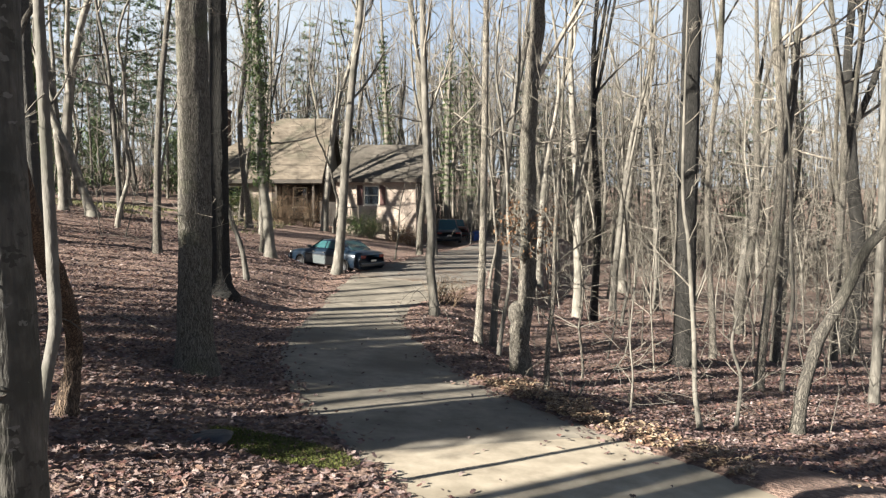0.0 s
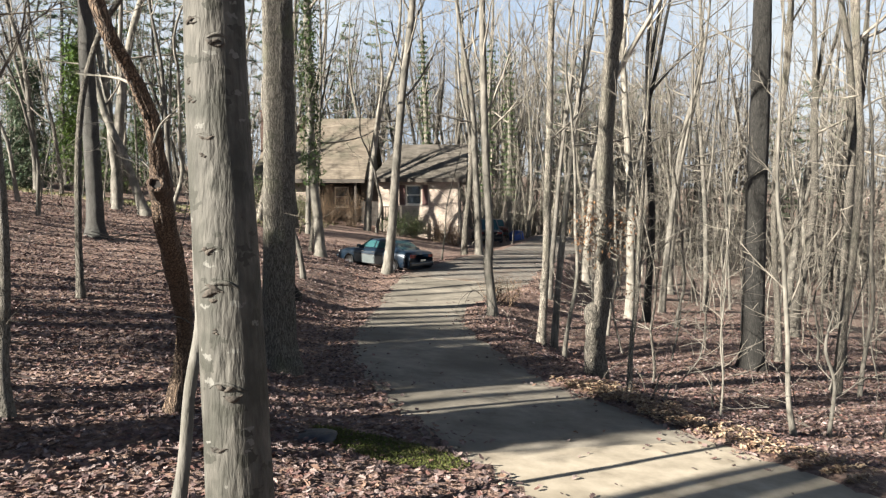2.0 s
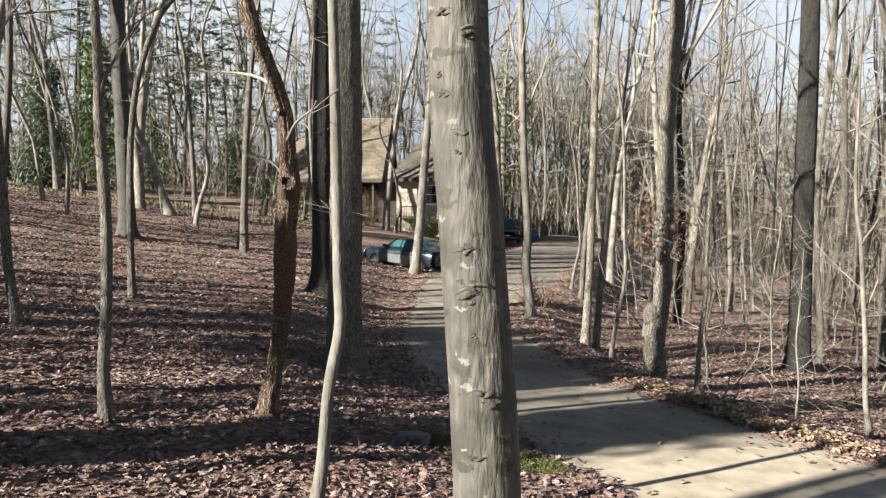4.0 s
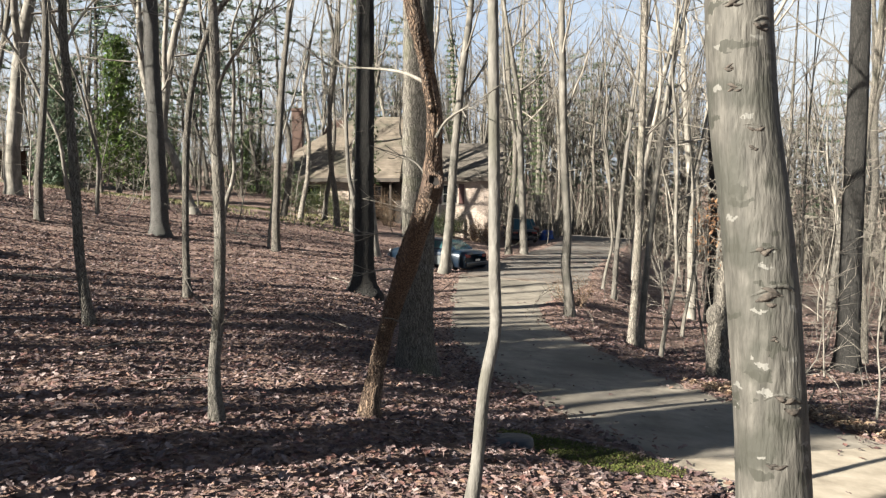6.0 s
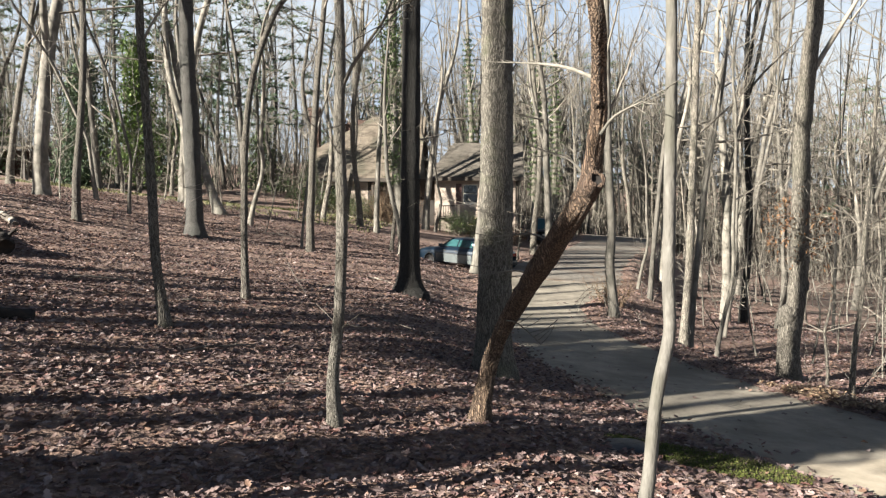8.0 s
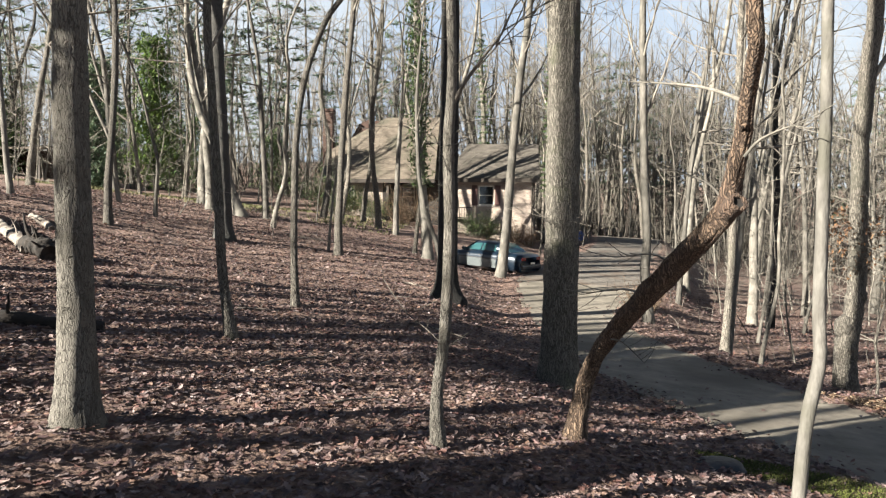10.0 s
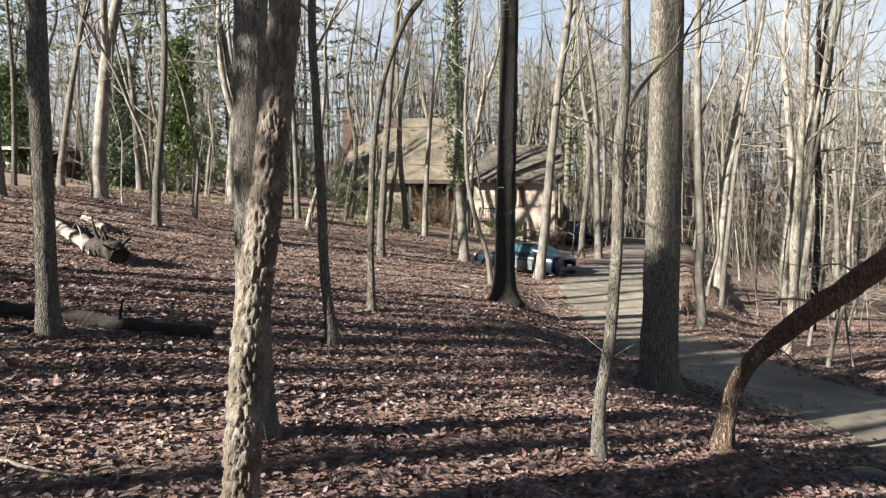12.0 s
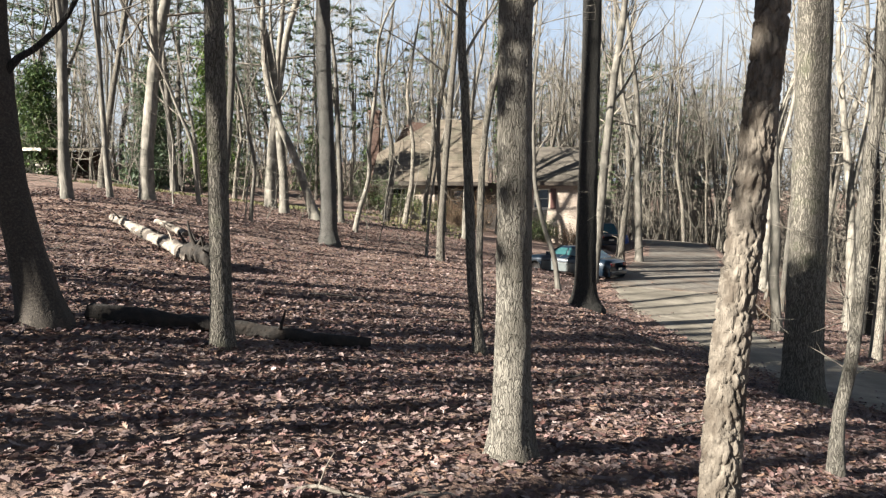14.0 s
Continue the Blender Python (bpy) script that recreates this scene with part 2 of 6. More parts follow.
M_TWIG = shader("bare_twigs", [(0.062, 0.054, 0.045), (0.205, 0.187, 0.160)], 3, 4, rough=0.9, bump=0, vary=0.35)
M_FAR = shader("far_bark", [(0.030, 0.026, 0.022), (0.085, 0.076, 0.064), (0.15, 0.136, 0.115)], 0.6, 6, rough=0.95, bump=0, vary=0.45, per="island")
M_DEADWOOD = shader("bleached_dead_wood", [(0.055, 0.045, 0.038), (0.155, 0.135, 0.115), (0.32, 0.29, 0.255)], 8, 10, (1, 1, 1), 0.9, 0.9, 25, 0.02, spots=((0.045, 0.036, 0.03), 3.0, 0.48, 0.58), vary=0.1)
M_ROT = shader("rotten_wood", [(0.005, 0.004, 0.0035), (0.013, 0.010, 0.008), (0.028, 0.020, 0.015)], 9, 8, (1, 1, 1), 0.9, 0.8, 22, 0.02, vary=0.1)
M_SCAR = shader("dark_scar_bark", [(0.012, 0.010, 0.008), (0.032, 0.026, 0.021), (0.07, 0.058, 0.047)], 40, 8, rough=0.9, bump=0.8, bump_scale=60, bump_dist=0.01, vary=0.2)
# leaf colours raised to imitate the sunlit patch on the bank
M_SUNLEAF = leafy("sunlit_dry_leaf", [(0.33, 0.245, 0.165), (0.25, 0.172, 0.115), (0.42, 0.325, 0.225), (0.19, 0.115, 0.075), (0.36, 0.285, 0.20)])
M_IVY = leafy("ivy_leaf", [(0.036, 0.070, 0.022), (0.055, 0.10, 0.03), (0.085, 0.135, 0.042), (0.028, 0.054, 0.018), (0.11, 0.15, 0.055)], 0.5)
M_HOLLY = leafy("evergreen_leaf", [(0.07, 0.125, 0.028), (0.11, 0.175, 0.04), (0.15, 0.22, 0.055), (0.05, 0.09, 0.022)], 0.5, 0.3)
M_NEEDLE = leafy("pine_needle", [(0.045, 0.078, 0.046), (0.078, 0.120, 0.066), (0.110, 0.150, 0.082), (0.058, 0.092, 0.058)], 0.6, 0.2)
M_SHRUB = leafy("shrub_leaf", [(0.03, 0.06, 0.018), (0.06, 0.09, 0.025), (0.10, 0.13, 0.04), (0.16, 0.16, 0.05)], 0.5)
M_DRYLEAF = leafy("clinging_dry_leaf", [(0.17, 0.088, 0.045), (0.23, 0.13, 0.065), (0.13, 0.07, 0.042)], 0.7, 0.3)
M_MOSS = leafy("moss_green", [(0.060, 0.078, 0.014), (0.085, 0.108, 0.019), (0.040, 0.050, 0.011), (0.115, 0.135, 0.026), (0.070, 0.062, 0.022)], 0.95)
M_GRASS = leafy("winter_grass", [(0.11, 0.105, 0.045), (0.075, 0.085, 0.03), (0.145, 0.125, 0.06), (0.09, 0.10, 0.035)], 0.8)
# stone colour made darker and bluer to stand for the shade over it
M_STONE = shader("shaded_stone", [(0.009, 0.011, 0.016), (0.024, 0.029, 0.038)], 8, 8, rough=0.6, bump=0.5, vary=0)


# ---- mesh building ----
class Shape:
    """Gathers tubes and patches into one mesh."""

    def __init__(self):
        self.v, self.f, self.n = [], [], 0

    def add(self, verts, faces):
        self.v.append(np.asarray(verts, float))
        self.f.extend([tuple(int(i) + self.n for i in q) for q in faces])
        self.n += len(verts)

    def tube(self, pts, rad, sides=5, cap=True, relief=None):
        pts, rad = np.asarray(pts, float), np.asarray(rad, float)
        k = len(pts)
        tan = np.gradient(pts, axis=0)
        tan /= np.linalg.norm(tan, axis=1)[:, None] + 1e-9
        ref = np.where(np.abs(tan[:, 2:3]) > 0.9, np.array([[1.0, 0, 0]]), np.array([[0, 0, 1.0]]))
        if np.abs(tan[:, 2]).mean() > 0.6:
            ref = np.tile([[1.0, 0.03, 0]], (k, 1))
        u = np.cross(tan, ref)
        u /= np.linalg.norm(u, axis=1)[:, None] + 1e-9
        w = np.cross(tan, u)
        a = np.arange(sides) * 2 * np.pi / sides
        r = np.repeat(rad[:, None], sides, 1)
        if relief is not None:
            r = r * relief(a, pts, rad)
        ring = pts[:, None] + r[..., None] * (np.cos(a)[None, :, None] * u[:, None] + np.sin(a)[None, :, None] * w[:, None])
        i, j = np.meshgrid(np.arange(k - 1), np.arange(sides), indexing="ij")
        jn = (j + 1) % sides
        q = np.stack([i * sides + j, (i + 1) * sides + j, (i + 1) * sides + jn, i * sides + jn], -1).reshape(-1, 4) + self.n
        self.v.append(ring.reshape(-1, 3))
        self.f.extend(map(tuple, q.tolist()))
        if cap:
            self.f.append(tuple(range(self.n + (k - 1) * sides, self.n + k * sides)))
            self.f.append(tuple(range(self.n + sides - 1, self.n - 1, -1)))
        self.n += k * sides

    def box(self, x0, x1, y0, y1, z0, z1):
        v = [(x, y, z) for x in (x0, x1) for y in (y0, y1) for z in (z0, z1)]
        self.add(v, [(0, 1, 3, 2), (4, 6, 7, 5), (0, 4, 5, 1), (2, 3, 7, 6), (0, 2, 6, 4), (1, 5, 7, 3)])

    def prism(self, outline, axis, lo, hi):
        """An outline of (a, b) pairs pushed along an axis."""
        n = len(outline)
        put = {"x": lambda a, b, c: (c, a, b), "y": lambda a, b, c: (a, c, b), "z": lambda a, b, c: (a, b, c)}[axis]
        v = [put(a, b, c) for c in (lo, hi) for a, b in outline]
        self.add(v, [tuple(range(n - 1, -1, -1)), tuple(range(n, 2 * n))] + [(i, (i + 1) % n, n + (i + 1) % n, n + i) for i in range(n)])

    def mesh(self, name, material, smooth=True):
        me = bpy.data.meshes.new(name)
        me.from_pydata(np.concatenate(self.v).tolist() if self.v else [], [], self.f)
        me.materials.append(material)
        me.polygons.foreach_set("use_smooth", [smooth] * len(me.polygons))
        me.update()
        return me


def thing(name, label, category, m=None, group="", kind=""):
    ob = new(name)
    ob.empty_display_size = 0.2
    if m is not None:
        ob.matrix_world = m
    return tagged(ob, label, category, group, kind)


def part(name, shape, material, parent, label="", smooth=True, kind="", bevel=0.0):
    ob = new(name, shape.mesh(name, material, smooth))
    if parent is not None:
        ob.parent = parent
    if bevel:
        md = ob.modifiers.new("edge", "BEVEL")
        md.width, md.segments, md.limit_method = bevel, 2, "ANGLE"
    return tagged(ob, label, kind=kind)


def curve(points, n):
    """A smooth line of n points through the points given."""
    p = np.asarray(points, float)
    if len(p) < 3:
        s = np.linspace(0, 1, n)[:, None]
        return p[0] + (p[-1] - p[0]) * s
    q = np.vstack([2 * p[0] - p[1], p, 2 * p[-1] - p[-2]])
    t = np.linspace(0, len(p) - 1 - 1e-9, n)
    i = t.astype(int)
    f = (t - i)[:, None]
    a, b, c, d = q[i], q[i + 1], q[i + 2], q[i + 3]
    return 0.5 * (2 * b + (c - a) * f + (2 * a - 5 * b + 4 * c - d) * f**2 + (3 * b - a - 3 * c + d) * f**3)


# ---- the lie of the land ----
HILL = [-0.6582, -0.1239, 0.1539, 0.0311, -0.0083, -1.4559, -0.2756, 0.0131, 0.0091, 0.0971, -0.0144, -0.0025, -0.0214, 0.0134, -0.0099]
HOLLOWS = [(2.2, 19, 2.6, 5, -0.4336), (-20, 22, 4, 5, 0.5026), (-14, 50, 7, 7, -0.2963), (7, 32, 5, 6, -0.3448), (-5.2, 31.8, 2.4, 2.2, -0.3), (-25, 48, 9, 9, -0.8484)]
# the drive: left edge, right edge, height
DRIVE = [
    ((5.0, -3.0), (8.3, -1.0), -0.55), ((2.2, 2.2), (5.4, 4.0), -0.45), ((0.6, 5.0), (3.8, 6.7), -0.40), ((-1.3, 8.4), (1.95, 9.6), -0.40),
    ((-2.29, 10.76), (1.1, 11.2), -0.41), ((-2.9, 12.7), (0.2, 13.3), -0.43), ((-3.4, 15), (-0.4, 15.8), -0.46), ((-3.65, 17.5), (-0.85, 18), -0.48),
    ((-3.75, 20), (-1.05, 20), -0.49), ((-3.8, 23), (-0.95, 22.6), -0.45), ((-3.8, 26), (-0.08, 24.8), -0.34), ((-3.6, 28.5), (1.3, 27.7), -0.18),
    ((-2.6, 31.5), (2.0, 31), -0.02), ((-1.6, 34.7), (3.0, 34.7), 0.09), ((-0.5, 38), (3.9, 38), 0.18), ((1.3, 42.7), (5.5, 43), 0.28),
    ((3.0, 50), (7.5, 50), 0.40), ((4.8, 60), (9.9, 60), 0.50),
]
line = curve([(*a, *b, z) for a, b, z in DRIVE], 240)
EDGE_L, EDGE_R, DZ = line[:, :2], line[:, 2:4], line[:, 4]
MID, HALF = (EDGE_L + EDGE_R) / 2, np.linalg.norm(EDGE_R - EDGE_L, axis=1) / 2
ACROSS = (EDGE_R - EDGE_L) / (2 * HALF)[:, None]
CROSSFALL = -0.06


def hill(x, y):
    a, b = 4 * np.tanh(np.asarray(x, float) / 40), 5 * np.tanh((np.asarray(y, float) / 10 - 2) / 5)
    z = sum(c * a**i * b**j for c, (i, j) in zip(HILL, [(i, j) for i in range(5) for j in range(5 - i)]))
    for cx, cy, sx, sy, h in HOLLOWS:
        z = z + h * np.exp(-(((np.asarray(x) - cx) / sx) ** 2) - ((np.asarray(y) - cy) / sy) ** 2)
    # a wooded rise in the distance
    rise = np.clip((np.hypot(x, y) - 90) / 110, 0, 1) * (np.asarray(y) > 20)
    return z + 13 * rise * rise * (3 - 2 * rise)


def drive_at(x, y):
    """How far outside the drive's edge, and the drive's height there."""
    x, y = np.atleast_1d(x).astype(float), np.atleast_1d(y).astype(float)
    far, z = np.full(len(x), 99.0), np.zeros(len(x))
    for lo in range(0, len(x), 4000):
        p = np.stack([x[lo:lo + 4000], y[lo:lo + 4000]], -1)
        d = p[:, None] - MID[None]
        off = (d * ACROSS[None]).sum(-1)
        along = np.abs(d[..., 0] * -ACROSS[None, :, 1] + d[..., 1] * ACROSS[None, :, 0])
        gap = np.hypot(np.maximum(np.abs(off) - HALF, 0), along)
        i = gap.argmin(1)
        k = np.arange(len(p))
        far[lo:lo + 4000] = np.where(np.abs(off[k, i]) < HALF[i], np.abs(off[k, i]) - HALF[i] + np.maximum(along[k, i] - 0.3, 0) * 3, gap[k, i])
        z[lo:lo + 4000] = DZ[i] + CROSSFALL * np.clip(off[k, i], -HALF[i], HALF[i])
    return far, z


def land(x, y):
    """Height of the ground."""
    x, y = np.atleast_1d(x).astype(float), np.atleast_1d(y).astype(float)
    d, dz = drive_at(x, y)
    s = np.clip(d / 2.6, 0, 1)
    s = s * s * (3 - 2 * s)
    return dz * (1 - s) + hill(x, y) * s


def ground_z(x, y):
    return float(land(x, y)[0])


# ---- ground, drive ----
def build_ground():
    xs = np.concatenate([[-900, -500, -300], np.arange(-222, -22, 4), np.arange(-22, 12, 0.3), np.arange(12, 220, 4), [230, 320, 500, 900]])
    ys = np.concatenate([[-500, -250, -120, -80], np.arange(-60, -2, 4), np.arange(-2, 36, 0.3), np.arange(36, 70, 1.2), np.arange(70, 220, 6), [230, 250, 400, 700, 1200]])
    gx, gy = np.meshgrid(xs, ys)
    x, y = gx.ravel(), gy.ravel()
    z = land(x, y)
    d, dz = drive_at(x, y)
    rough = np.array([noise.noise((a * 0.9, b * 0.9, 0)) * 0.05 + noise.noise((a * 3.1, b * 3.1, 5)) * 0.022 for a, b in zip(x, y)])
    z = z + rough * np.clip((d + 0.1) / 1.0, 0, 1)
    lap = 0.12 + 0.16 * np.array([noise.noise((a * 0.7, b * 0.7, 9)) for a, b in zip(x, y)])
    z = np.where(d < -lap, dz - 0.10, np.where(d < 0.35, dz + 0.02 + rough * 0.3, z))
    nx = len(xs)
    i, j = np.meshgrid(np.arange(len(ys) - 1), np.arange(nx - 1), indexing="ij")
    q = np.stack([i * nx + j, i * nx + j + 1, (i + 1) * nx + j + 1, (i + 1) * nx + j], -1).reshape(-1, 4)
    s = Shape()
    s.add(np.stack([x, y, z], -1), q.tolist())
    g = part("ground", s, M_SOIL, None, "woodland floor of brown leaf mould under fallen leaves", kind="structure")
    tagged(g, category="ground")


def build_drive(name, label, lo, hi, material):
    s, n = Shape(), 10
    rows = []
    for k in range(lo, hi):
        half = HALF[k]
        for c in range(n + 1):
            u = -1 + 2 * c / n
            edge = u * (half + (0.06 * noise.noise((k * 0.31, 7.0 * np.sign(u), 0)) if abs(u) == 1 else 0))
            p = MID[k] + ACROSS[k] * edge
            rows.append((p[0], p[1], DZ[k] + CROSSFALL * u * half + 0.012 * noise.noise((p[0] * 0.8, p[1] * 0.8, 3))))
    m = hi - lo
    top = np.array(rows)
    low = top - (0, 0, 0.12)
    s.add(top, [(k * (n + 1) + c, k * (n + 1) + c + 1, (k + 1) * (n + 1) + c + 1, (k + 1) * (n + 1) + c) for k in range(m - 1) for c in range(n)])
    b = len(top)
    f = [(k * (n + 1) + e, (k + 1) * (n + 1) + e, b + (k + 1) * (n + 1) + e, b + k * (n + 1) + e) for k in range(m - 1) for e in (0, n)]
    f += [(k * (n + 1) + c, k * (n + 1) + c + 1, b + k * (n + 1) + c + 1, b + k * (n + 1) + c) for k in (0, m - 1) for c in range(n)]
    s.add(np.vstack([top, low]), f)
    ob = part(name, s, material, None, label, kind="structure")
    tagged(ob, category="driveway")


build_ground()
SEAM = int(np.abs(MID[:, 1] - 28.0).argmin())
# concrete changes tone here: paler before this row, about a third darker beyond
JOINT = int(np.abs(MID[:, 1] - 8.6).argmin())
build_drive("apron", "pale sandy concrete foot of the driveway", 0, JOINT + 1, M_APRON)
build_drive("driveway", "curving darker grey concrete driveway with fallen leaves", JOINT, SEAM, M_CONCRETE)
build_drive("road", "worn grey asphalt upper drive beside the house", SEAM, 240, M_ASPHALT)


# ---- trees ----
def furrows(depth, around, along, seed, fine=0.3):
    """Relief for a trunk: ridges that run along it."""
    def relief(a, pts, rad):
        out = np.ones((len(pts), len(a)))
        for i, (p, r) in enumerate(zip(pts, rad)):
            for j, t in enumerate(a):
                v = (math.cos(t) * around, math.sin(t) * around, p[2] * along + seed)
                n = abs(noise.noise(v)) * 2
                out[i, j] += depth * (min(n, 0.7) - 0.35) + depth * fine * noise.noise((v[0] * 3, v[1] * 3, v[2] * 3))
        return out
    return relief


def plates(depth, around, along, seed):
    """Relief of thick bark plates with deep cracks between them."""
    def relief(a, pts, rad):
        out = np.ones((len(pts), len(a)))
        for i, p in enumerate(pts):
            for j, t in enumerate(a):
                v = Vector((math.cos(t) * around, math.sin(t) * around, p[2] * along + seed))
                v += 0.45 * noise.noise_vector(v * 0.9)
                near = noise.voronoi(v)[0]
                n = min(1.0, (near[1] - near[0]) / 0.22)
                out[i, j] += depth * (n * n * (3 - 2 * n) - 0.75) + 0.07 * noise.noise(v * 3)
        return out
    return relief


def flare(z, foot=0.45, height=0.5):
    return 1 + foot * np.exp(-np.maximum(z, 0) / height * 2.2)


def limbs(s, rng, path, rad, start, count, reach, twigs=5, subs=4, thin=0.45, up=(0.35, 1.0), sides=4, ends=3):
    """Bare branches on a trunk's line, from the share `start` of its length to the top."""
    k = len(path)
    for b in range(count):
        h = start + (1 - start) * (b + rng.random()) / count
        i = min(k - 2, int(h * (k - 1)))
        p0, r0 = path[i], rad[i]
        az = b * 2.4 + rng.uniform(-0.5, 0.5)
        el = rng.uniform(*up) + 0.3 * h
        length = reach * (1.15 - 0.75 * (h - start) / (1 - start + 1e-6)) * rng.uniform(0.6, 1.1)
        limb = branch(s, rng, p0, az, el, length, min(r0 * thin, 0.02 + length * 0.016), sides, 5 if ends == 2 else 6)
        for c in range(subs):
            q = limb[min(len(limb) - 1, 2 + int(c * (len(limb) - 2) / subs))] + (limb[-1] - limb[-2]) * rng.uniform(-0.5, 0.3)
            sub = branch(s, rng, q, az + rng.uniform(-1.1, 1.1), el + rng.uniform(-0.4, 0.35), length * rng.uniform(0.35, 0.6), min(r0 * thin * 0.45, 0.022), 3, 3 if ends == 2 else 4)
            for t in range(twigs):
                q = sub[1 + t * (len(sub) - 1) // max(1, twigs)]
                branch(s, rng, q, az + rng.uniform(-1.5, 1.5), el + rng.uniform(-0.6, 0.5), length * rng.uniform(0.16, 0.36), 0.0075, 3, ends)


def branch(s, rng, p0, az, el, length, r, sides, n):
    d = np.array([math.cos(az) * math.cos(el), math.sin(az) * math.cos(el), math.sin(el)])
    pts, p = [np.asarray(p0, float)], np.asarray(p0, float)
    for _ in range(n - 1):
        d = d + np.array([rng.uniform(-0.22, 0.22), rng.uniform(-0.22, 0.22), rng.uniform(-0.1, 0.22)])
        d /= np.linalg.norm(d)
        p = p + d * length / (n - 1)
        pts.append(p)
    pts = np.array(pts)
    s.tube(pts, np.linspace(r, max(0.004, r * 0.25), n), sides, cap=False)
    return pts


def leaf_cards(s, rng, centre, radius, count, size, flat=0.0):
    """Small folded leaves thrown round a place."""
    c = np.asarray(centre) + np.array([[rng.gauss(0, 1), rng.gauss(0, 1), rng.gauss(0, 1)] for _ in range(count)]) * radius
    for p in c:
        a, b = rng.uniform(0, 6.28), rng.uniform(-1.2, 1.2) * (1 - flat)
        l, w = size * rng.uniform(0.7, 1.3), size * rng.uniform(0.3, 0.5)
        d = np.array([math.cos(a) * math.cos(b), math.sin(a) * math.cos(b), math.sin(b)])
        e = np.array([-math.sin(a), math.cos(a), rng.uniform(-0.5, 0.5)])
        m = np.cross(d, e) * w * 0.3
        s.add([p - d * l * 0.5, p + e * w * 0.5 + m, p + d * l * 0.5, p - e * w * 0.5 + m], [(0, 1, 2), (0, 2, 3)])


def hero(name, label, x, y, points, radii, bark, seed, sides=20, step=0.07, relief=None, crown=None, twig=M_TWIG, foot=0.35, group="woodland trees", z=None, sprouts=5, most=200, fine=None):
    """A tree with its own trunk line; points are (dx, dy, height over its foot)."""
    rng = random.Random(seed)
    z0 = ground_z(x, y) if z is None else z
    t = thing(name, label, "tree", pose(x, y, z0), group)
    n = max(12, int(points[-1][2] / step))
    n = min(n, most)
    way = curve([(*p, r) for p, r in zip([(points[0][0], points[0][1], -0.25)] + list(points), [radii[0]] + list(radii))], 500)
    run = np.r_[0, np.cumsum(np.linalg.norm(np.diff(way[:, :3], axis=0), axis=1))]
    at = np.linspace(0, run[-1], n) if fine is None else np.r_[np.arange(0, 4.4, fine), np.arange(4.4, run[-1], 0.06)]
    n = len(at)
    way = np.stack([np.interp(at, run, c) for c in way.T], -1)
    path, rad = way[:, :3], np.maximum(way[:, 3], 0.006) * flare(way[:, 2], foot)
    s = Shape()
    s.tube(path, rad, sides, relief=relief or furrows(0.10, 3.0, 2.0, seed * 3.7))
    part("trunk", s, bark, t)
    if crown:
        c = Shape()
        limbs(c, rng, path, rad, **crown)
        for _ in range(sprouts):
            k = rng.randrange(int(n * 0.06), int(n * 0.45))
            spray = branch(c, rng, path[k], rng.uniform(0, 6.28), rng.uniform(-0.3, 0.7), rng.uniform(0.3, 1.1), 0.0055, 3, 5)
            for q in spray[1:]:
                branch(c, rng, q, rng.uniform(0, 6.28), rng.uniform(-0.4, 0.7), rng.uniform(0.15, 0.45), 0.004, 3, 3)
        part("crown", c, twig, t, "bare branches and twigs")
    return t, path, rad


def upright(height, sway, seed, top=None):
    """A trunk line that wanders a little."""
    r = random.Random(seed)
    pts, x, y = [(0, 0, 0)], 0.0, 0.0
    for k in range(1, 6):
        x, y = x + r.uniform(-sway, sway), y + r.uniform(-sway, sway)
        pts.append((x, y, height * k / 5))
    return pts


THICK = {}


def spike(s, rng, p0, az, el, length, r, bend=0.25):
    """A fine twig of two joints that ends in a point."""
    d = np.array([math.cos(az) * math.cos(el), math.sin(az) * math.cos(el), math.sin(el)])
    e = d + np.array([rng.uniform(-bend, bend), rng.uniform(-bend, bend), rng.uniform(-bend, bend * 1.4)])
    p0 = np.asarray(p0, float)
    p1 = p0 + d * length * 0.5
    p2 = p1 + e * length * 0.5
    u = np.cross(d, (0.31, 0.17, 0.93))
    u /= np.linalg.norm(u) + 1e-9
    w = np.cross(d, u)
    tri = [u, -0.5 * u + 0.87 * w, -0.5 * u - 0.87 * w]
    v = [p0 + r * q for q in tri] + [p1 + 0.7 * r * q for q in tri] + [p2]
    s.add(v, [(0, 1, 4, 3), (1, 2, 5, 4), (2, 0, 3, 5), (3, 4, 6), (4, 5, 6), (5, 3, 6)])
    return p1, p2


def stem_line(rng, start, heading, length, n, wander=0.05, kink=0.13, upward=0.16):
    """A stem that wanders, kinks now and then and rights itself."""
    d = np.asarray(heading, float)
    d /= np.linalg.norm(d)
    pts = [np.asarray(start, float)]
    slow = np.array([rng.gauss(0, wander), rng.gauss(0, wander), 0])
    for k in range(n - 1):
        if k % 5 == 4:
            slow = np.array([rng.gauss(0, wander), rng.gauss(0, wander), 0])
        d = d + slow + np.array([rng.gauss(0, wander), rng.gauss(0, wander), 0])
        if rng.random() < 0.16:
            d = d + np.array([rng.gauss(0, kink), rng.gauss(0, kink), 0])
        d = d * (1 - upward) + np.array([0, 0, upward])
        d /= np.linalg.norm(d)
        pts.append(pts[-1] + d * length / (n - 1))
    return np.array(pts)


